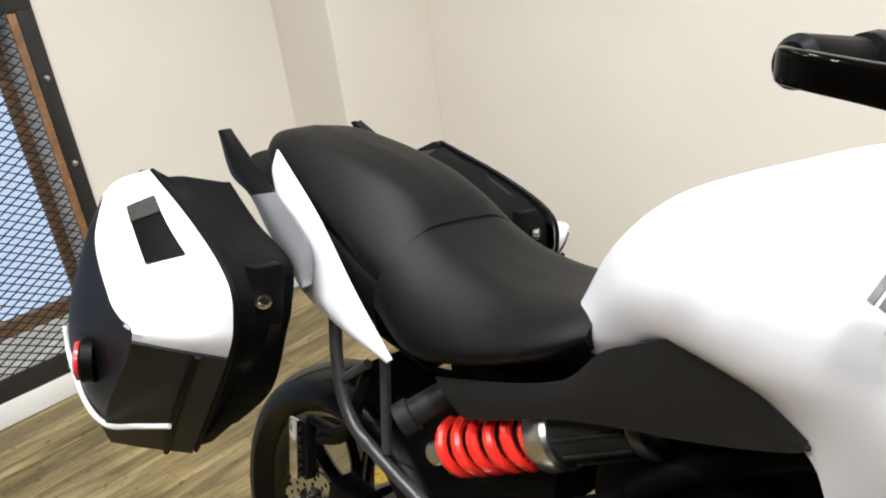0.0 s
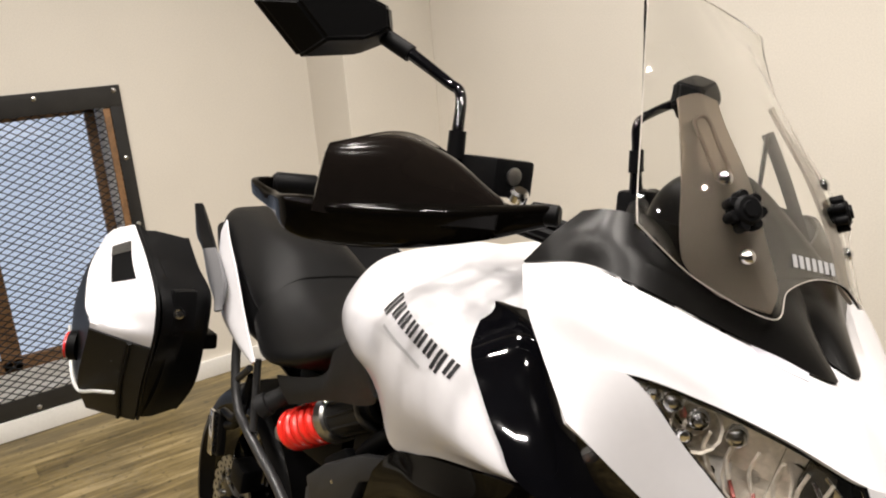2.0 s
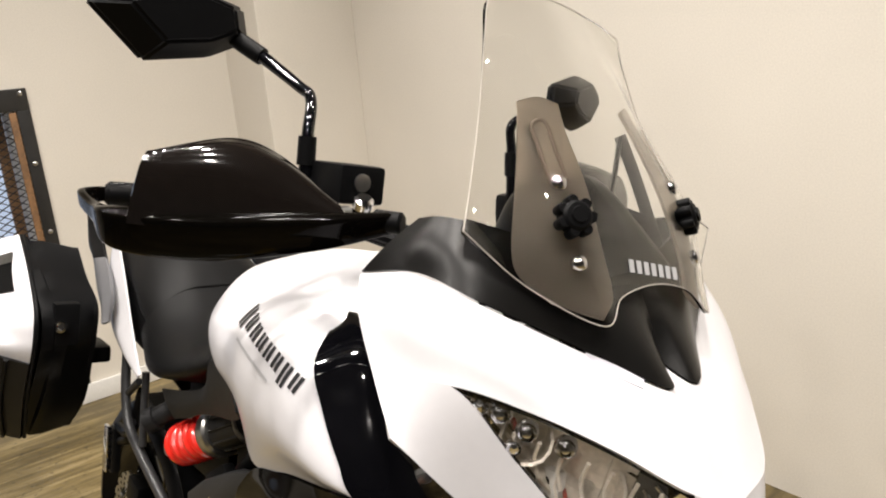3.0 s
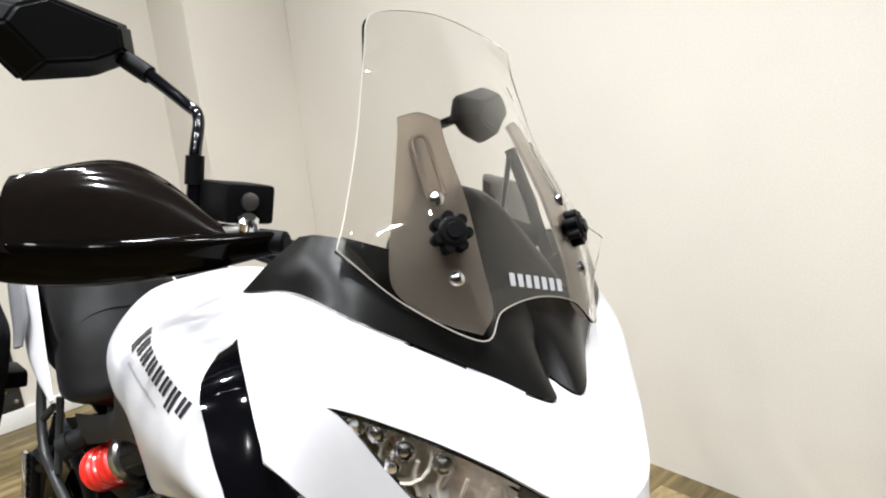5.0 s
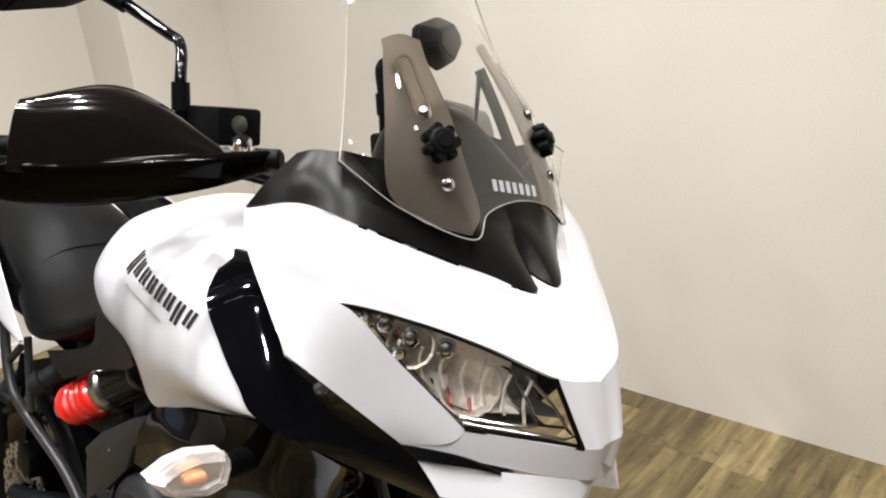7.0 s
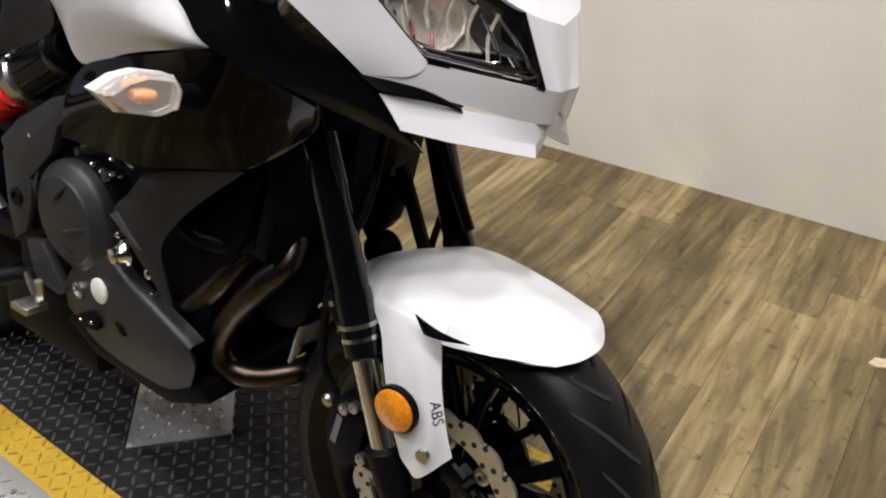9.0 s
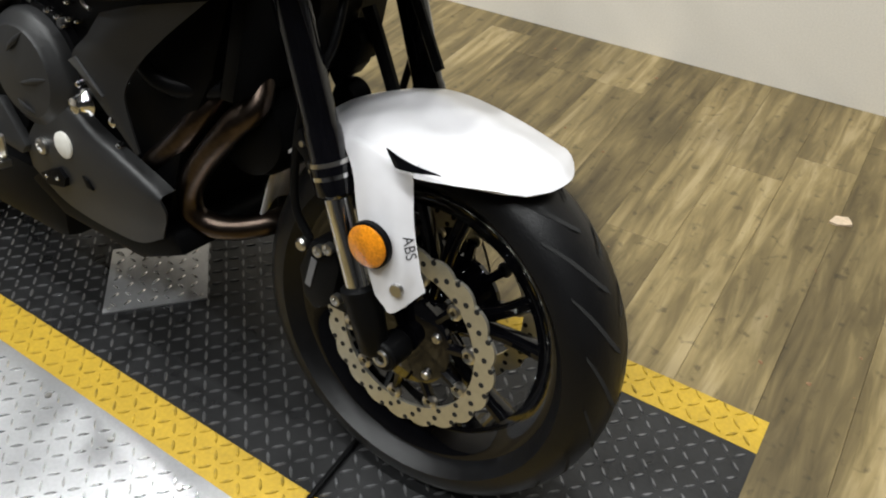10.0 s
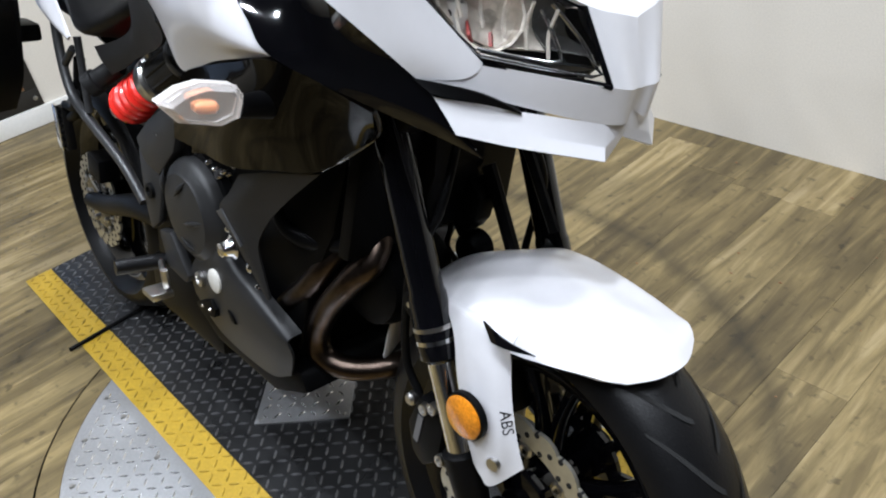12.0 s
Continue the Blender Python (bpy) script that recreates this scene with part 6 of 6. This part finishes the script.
part("hanger_bolt", turned(bmesh.new(), (-0.405, -0.189, 0.545), (-0.405, -0.198, 0.545), [(0, 0.016), (0.007, 0.015), (0.0075, 0.009), (0.003, 0.008)], 16), SATIN, bike)
part("engine_fairing_leaf", extruded([(-0.195, 0.674), (-0.180, 0.739), (-0.132, 0.745), (-0.082, 0.736), (-0.140, 0.687)], -0.206, -0.198, 0.003), BROWNGLOSS, bike, "small smoked black side panel")
# lighter grey line painting the highlight on the guard's top edge
part("guard_edge_highlight", tube(bmesh.new(), [(-0.006, -0.209, 0.717), (0.085, -0.214, 0.739), (0.175, -0.206, 0.757)], 0.0028, 8), STAYGREY, bike)
# small dark block colouring in the shade of a slot
part("cover_slot_shade", extruded([(-0.143, 0.419), (-0.128, 0.416), (-0.119, 0.401), (-0.134, 0.401)], -0.200, -0.190, 0.001), DARK, bike, placed=True)

# cables crossing in front of the tank, hose clip on the fork
for k, (y, z) in enumerate(((-0.215, 1.17), (-0.20, 1.16), (-0.185, 1.175), (-0.16, 1.165))):
    part("control_cable", tube(bmesh.new(), [(-0.06, y, z), (0.0, y * 0.92, z - 0.005), (0.07, y * 0.75, z - 0.02), (0.13, y * 0.5, z - 0.045), (0.16, y * 0.3, z - 0.09)], 0.0055 if k % 2 else 0.0075, 8), SATIN, bike)
part("lever_bolt", turned(bmesh.new(), (0.035, -0.225, 1.196), (0.043, -0.228, 1.210), [(0, 0.012), (0.010, 0.012), (0.014, 0.008)], 14), CHROME, bike)
clip = part("hose_clip", extruded([(0.232, 0.575), (0.244, 0.600), (0.266, 0.588), (0.276, 0.543), (0.264, 0.534), (0.252, 0.560)], -0.128, -0.122, 0.002), SATIN, bike, "black two-hole hose bracket", placed=True)
for x, z in ((0.250, 0.580), (0.267, 0.546)):
    part("clip_rivet", turned(bmesh.new(), (x, -0.127, z), (x, -0.132, z), [(0, 0.005), (0.003, 0.004)], 8), STEEL, clip, placed=True)
part("fork_brace_strut", tube(bmesh.new(), [(0.255, 0.045, 0.80), (0.335, 0.050, 0.655)], 0.008, 8), SATIN, bike)

# plumbing seen between the fork legs: radiator foot, hose end, strut
part("radiator_foot", extruded([(0.116, 0.655), (0.118, 0.614), (0.146, 0.606), (0.172, 0.624), (0.198, 0.614), (0.212, 0.634), (0.222, 0.672), (0.200, 0.700)], 0.020, 0.055, 0.003), DARK, bike, "black lower radiator bracket")
part("hose_end", turned(bmesh.new(), (0.184, 0.035, 0.570), (0.184, 0.075, 0.570), [(0, 0.022), (0.006, 0.028), (0.03, 0.030), (0.038, 0.022)], 20), DARK, bike, "round black hose end")
part("hose", tube(bmesh.new(), [(0.184, 0.055, 0.575), (0.160, 0.055, 0.600), (0.145, 0.050, 0.640)], 0.016, 10), DARK, bike)
part("drain_pipe", tube(bmesh.new(), [(0.130, 0.050, 0.640), (0.134, 0.050, 0.590), (0.128, 0.050, 0.555), (0.150, 0.050, 0.535)], 0.005, 8), SATIN, bike)
part("guard_strut", tube(bmesh.new(), [(0.205, 0.050, 0.715), (0.224, 0.050, 0.680), (0.268, 0.050, 0.592)], 0.011, 8), SATIN, bike)

# plain bar on the caliper
part("caliper_bar", extruded([(AX - 0.150, AZ + 0.055), (AX - 0.140, AZ + 0.052), (AX - 0.130, AZ + 0.098), (AX - 0.140, AZ + 0.101)], -0.1195, -0.1180, 0.0), GREYPAINT, bike, "plain grey bar on the caliper")

# rear brake parts and chain guard seen past the frame
part("rear_caliper", extruded([(RX + 0.06, RZ + 0.10), (RX + 0.13, RZ + 0.09), (RX + 0.14, RZ + 0.15), (RX + 0.07, RZ + 0.16)], -0.125, -0.075, 0.006), SATIN, bike)
part("exhaust_hanger", tube(bmesh.new(), [(-0.80, -0.150, 0.72), (-0.86, -0.150, 0.60), (-0.93, -0.145, 0.56)], 0.012, 10), SATIN, bike)
part("under_tail_liner", panel([[(-0.72, -0.10, 0.74), (-0.72, 0.0, 0.76), (-0.72, 0.10, 0.74)], [(-0.95, -0.10, 0.80), (-0.95, 0, 0.81), (-0.95, 0.10, 0.80)], [(-1.15, -0.08, 0.90), (-1.15, 0, 0.91), (-1.15, 0.08, 0.90)]], 0.006, 4, 4), SATIN, bike)
part("battery_box", boxed((-0.68, -0.10, 0.60), (-0.48, 0.10, 0.78), 0.01), SATIN, bike)
part("airbox", boxed((-0.42, -0.12, 0.66), (-0.02, 0.12, 0.88), 0.02), DARK, bike)

# hard cases on both sides: folded lid over a black tray
CR = [(-1.127, 0.336, 1.004), (-0.960, 0.350, 0.948), (-0.850, 0.360, 0.892), (-0.830, 0.363, 0.837), (-0.847, 0.363, 0.785), (-0.919, 0.355, 0.681), (-1.014, 0.335, 0.568)]
CREST = [(-1.172, 0.390, 0.964), (-1.098, 0.435, 0.907), (-0.983, 0.465, 0.855), (-0.937, 0.471, 0.838), (-0.890, 0.475, 0.822), (-1.033, 0.458, 0.668), (-1.143, 0.412, 0.562)]
CB = [(-1.211, 0.375, 0.958), (-1.175, 0.420, 0.902), (-1.190, 0.440, 0.821), (-1.230, 0.437, 0.751), (-1.242, 0.432, 0.689), (-1.204, 0.430, 0.634), (-1.164, 0.405, 0.554)]
CE = [(-1.215, 0.330, 0.972), (-1.275, 0.340, 0.920), (-1.320, 0.345, 0.830), (-1.325, 0.345, 0.755), (-1.312, 0.345, 0.690), (-1.265, 0.340, 0.610), (-1.165, 0.330, 0.548)]
CM = [((p[0] + q[0]) / 2, (p[1] + q[1]) / 2 + 0.012, (p[2] + q[2]) / 2 + 0.004) for p, q in zip(CR, CREST)]
TRAY_IN = [(-1.080, 0.985), (-0.996, 0.930), (-0.903, 0.887), (-0.900, 0.820), (-0.915, 0.770), (-0.960, 0.660), (-1.070, 0.560)]


def case_loop(front, y, back_shift=0.0):
    """A closed ring of the tray: the front edge down, the back edge up."""
    F = spline([(x, y, z) for x, z in front], 6)
    B = spline([(x + back_shift, y, z) for x, _, z in CE[::-1]], 6)
    return F + B


def ring_loft(rings):
    bm = bmesh.new()
    vs = [[bm.verts.new(p) for p in r] for r in rings]
    for p, q in zip(vs, vs[1:]):
        for k in range(len(p)):
            bm.faces.new((p[k], p[(k + 1) % len(p)], q[(k + 1) % len(q)], q[k]))
    bm.faces.new(vs[0]), bm.faces.new(vs[-1])
    return bm


def quad_on(tree, corners, n=6, lift=0.002, y_from=-1.0):
    """A mark over four (x, z) corners, laid on the surface."""
    a, b, c, d = [Vector((x, 0, z)) for x, z in corners]
    bm = bmesh.new()
    g = []
    for j in range(n + 1):
        g.append([])
        for i in range(n + 1):
            p = a.lerp(b, i / n).lerp(d.lerp(c, i / n), j / n)
            h = on_surface(tree, p.x, p.z, lift, y_from)
            if h is None:
                bm.free()
                return None
            g[-1].append(bm.verts.new(h))
    for j in range(n):
        for i in range(n):
            bm.faces.new((g[j][i], g[j][i + 1], g[j + 1][i + 1], g[j + 1][i]))
    return bm


def hard_case(s):
    def at(rows):
        return [[(x, s * y, z) for x, y, z in r] for r in rows]

    rim = [(x - 0.004, z) for x, _, z in CR]
    mid_front = [((a[0] * 0.62 + b[0] * 0.38) + 0.012, a[1] * 0.62 + b[1] * 0.38) for a, b in zip(rim, TRAY_IN)]
    low = [(x - 0.008, z) for x, z in rim]
    case = part("pannier", ring_loft([case_loop(TRAY_IN, s * 0.222, 0.06), case_loop(TRAY_IN, s * 0.232, 0.03), case_loop(mid_front, s * 0.295, 0.008), case_loop(mid_front, s * 0.318, 0.004), case_loop(low, s * 0.322, 0.006), case_loop(low, s * 0.345, 0.004)]),
                SATIN, bike, "hard pannier with white lid panel and red reflector", angle=30)
    part("lid", panel(at([CREST, CB, CE]), 0.006, 6, 6, flip=-s), SATIN, case, "satin black lid shell")
    part("lid_lower", panel(at([CR, CM, CREST]), 0.006, 6, 5, cols=(4, 6), flip=-s), MATTE, case, "black ribbed lower lid")
    white_lid = part("lid_panel", panel(at([CR, CM, CREST]), 0.008, 6, 5, cols=(0, 4), offset=0.002, flip=-s), WHITE, case, "gloss white lid panel")
    part("lid_rim", tube(bmesh.new(), [(x + 0.002, s * (y - 0.004), z) for x, y, z in CR], 0.0045, 8), SATIN, case)
    fold = [tuple(a * 0.72 + b * 0.28 for a, b in zip(p, q)) for p, q in zip(CR, CREST)][4:]
    part("lid_fold", tube(bmesh.new(), [(x + 0.012, s * (y + 0.012), z) for x, y, z in fold], 0.005, 8), SATIN, case)
    tree = surface_of(white_lid)
    mark("lid_recess", quad_on(tree, [(-1.089, 0.963), (-1.069, 0.979), (-0.932, 0.921), (-0.970, 0.906)], 6, 0.002, s), DARK, case, "black handle recess")
    mark("recess_flap", quad_on(tree, [(-1.089, 0.963), (-1.069, 0.979), (-1.030, 0.9625), (-1.055, 0.9467)], 4, 0.004, s), GREYGLOSS, case)
    part("lock", turned(bmesh.new(), (-0.846, s * 0.306, 0.858), (-0.828, s * 0.318, 0.858), [(0, 0.012), (0.012, 0.012), (0.0125, 0.008), (0.008, 0.006)], 16), CHROME, case)
    part("lock_plate", boxed((-0.872, min(s * 0.322, s * 0.272), 0.815), (-0.845, max(s * 0.322, s * 0.272), 0.905), 0.006), SATIN, case)
    refl = part("case_reflector", turned(bmesh.new(), (-1.085, s * 0.452, 0.728), (-1.097, s * 0.474, 0.728), [(0, 0.034), (0.016, 0.034), (0.020, 0.030)], 24), SATIN, case)
    part("reflector_lens", turned(bmesh.new(), (-1.091, s * 0.463, 0.728), (-1.101, s * 0.481, 0.728), [(0, 0.030), (0.012, 0.030), (0.016, 0.022)], 24), REDLENS, case, "round red reflector")
    part("lid_stripe", tube(bmesh.new(), [(-1.236, s * 0.442, 0.738), (-1.222, s * 0.442, 0.689), (-1.150, s * 0.448, 0.637), (-1.062, s * 0.450, 0.630), (-0.985, s * 0.436, 0.652), (-0.936, s * 0.408, 0.662)], 0.0042, 8), WHITEINK, case, "thin white trim line")
    part("case_mount", boxed((-1.12, min(s * 0.235, s * 0.15), 0.72), (-1.02, max(s * 0.235, s * 0.15), 0.76), 0.01), SATIN, case)


for s in (-1, 1):
    hard_case(s)
part("horn", turned(bmesh.new(), (0.115, -0.10, 0.535), (0.115, 0.02, 0.535), [(0, 0.045), (0.01, 0.066), (0.03, 0.072), (0.09, 0.072), (0.12, 0.06)], 28), DARK, bike, "round black horn behind the radiator")
# ribs and clamp of the damper body
for k in range(10):
    a = k * math.tau / 10
    m_d, _ = frame_at(S0, S1)
    p, q = m_d @ Vector((0.040 * math.cos(a), 0.040 * math.sin(a), 0.232)), m_d @ Vector((0.040 * math.cos(a), 0.040 * math.sin(a), 0.330))
    part("damper_rib", rod(bmesh.new(), p, q, 0.0032, 0.001, 8), MATTE, shock)
part("damper_ring", turned(bmesh.new(), S0 + sd * 0.334, S0 + sd * 0.352, [(0, 0.043), (0.003, 0.0455), (0.015, 0.0455), (0.018, 0.043)], 28), STAYGREY, shock)
part("collar_screw", turned(bmesh.new(), S0 + sd * 0.208 + Vector((0, -0.02, 0.042)), S0 + sd * 0.208 + Vector((0, -0.024, 0.056)), [(0, 0.007), (0.010, 0.007), (0.013, 0.004)], 10), STEEL, shock)

# ---- planks of the floor ----
PW, PL = 0.152, 1.22
bm = bmesh.new()
box(bm, (-PW / 2 + 0.0003, -PL / 2 + 0.0003, -0.006), (PW / 2 - 0.0003, PL / 2 - 0.0003, 0.0), 0.0004)
plank_mesh = bpy.data.meshes.new("plank")
bm.to_mesh(plank_mesh)
bm.free()
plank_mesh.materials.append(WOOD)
rng = random.Random(4)
for i in range(int((EX - WX) / PW) + 1):
    shift = rng.random() * PL
    for j in range(-1, int((WY - EY) / PL) + 2):
        y = WY - PL / 2 + shift - j * PL
        if y - PL / 2 > WY + 0.05 or y + PL / 2 < EY - 0.05:
            continue
        y0, y1 = max(EY, y - PL / 2), min(WY, y + PL / 2)
        if y1 - y0 < 0.03:
            continue
        ob = new("plank", plank_mesh)
        ob.parent = floor
        ob.matrix_local = pose(WX + (i + 0.5) * PW, (y0 + y1) / 2, -0.0015) @ Matrix.Diagonal((1, (y1 - y0) / PL, 1, 1))

# crumbs of dirt on the planks
rng = random.Random(9)
bm = bmesh.new()
for k in range(46):
    x, y, r = rng.uniform(-0.1, 2.0), rng.uniform(1.06, 2.12), rng.uniform(0.002, 0.006)
    ring = [(x + r * rng.uniform(0.5, 1.3) * math.cos(q * math.tau / 6), y + r * rng.uniform(0.4, 1.0) * math.sin(q * math.tau / 6)) for q in range(6)]
    lo, hi = [bm.verts.new((u, v, 0.0)) for u, v in ring], bm.verts.new((x, y, r * 0.5))
    for q in range(6):
        bm.faces.new((lo[q], lo[(q + 1) % 6], hi))
tagged(mesh_object("floor_crumbs", bm, OLDWOOD, smooth=False), "scattered brown crumbs of dirt on the floor", "dirt", kind="stuff")
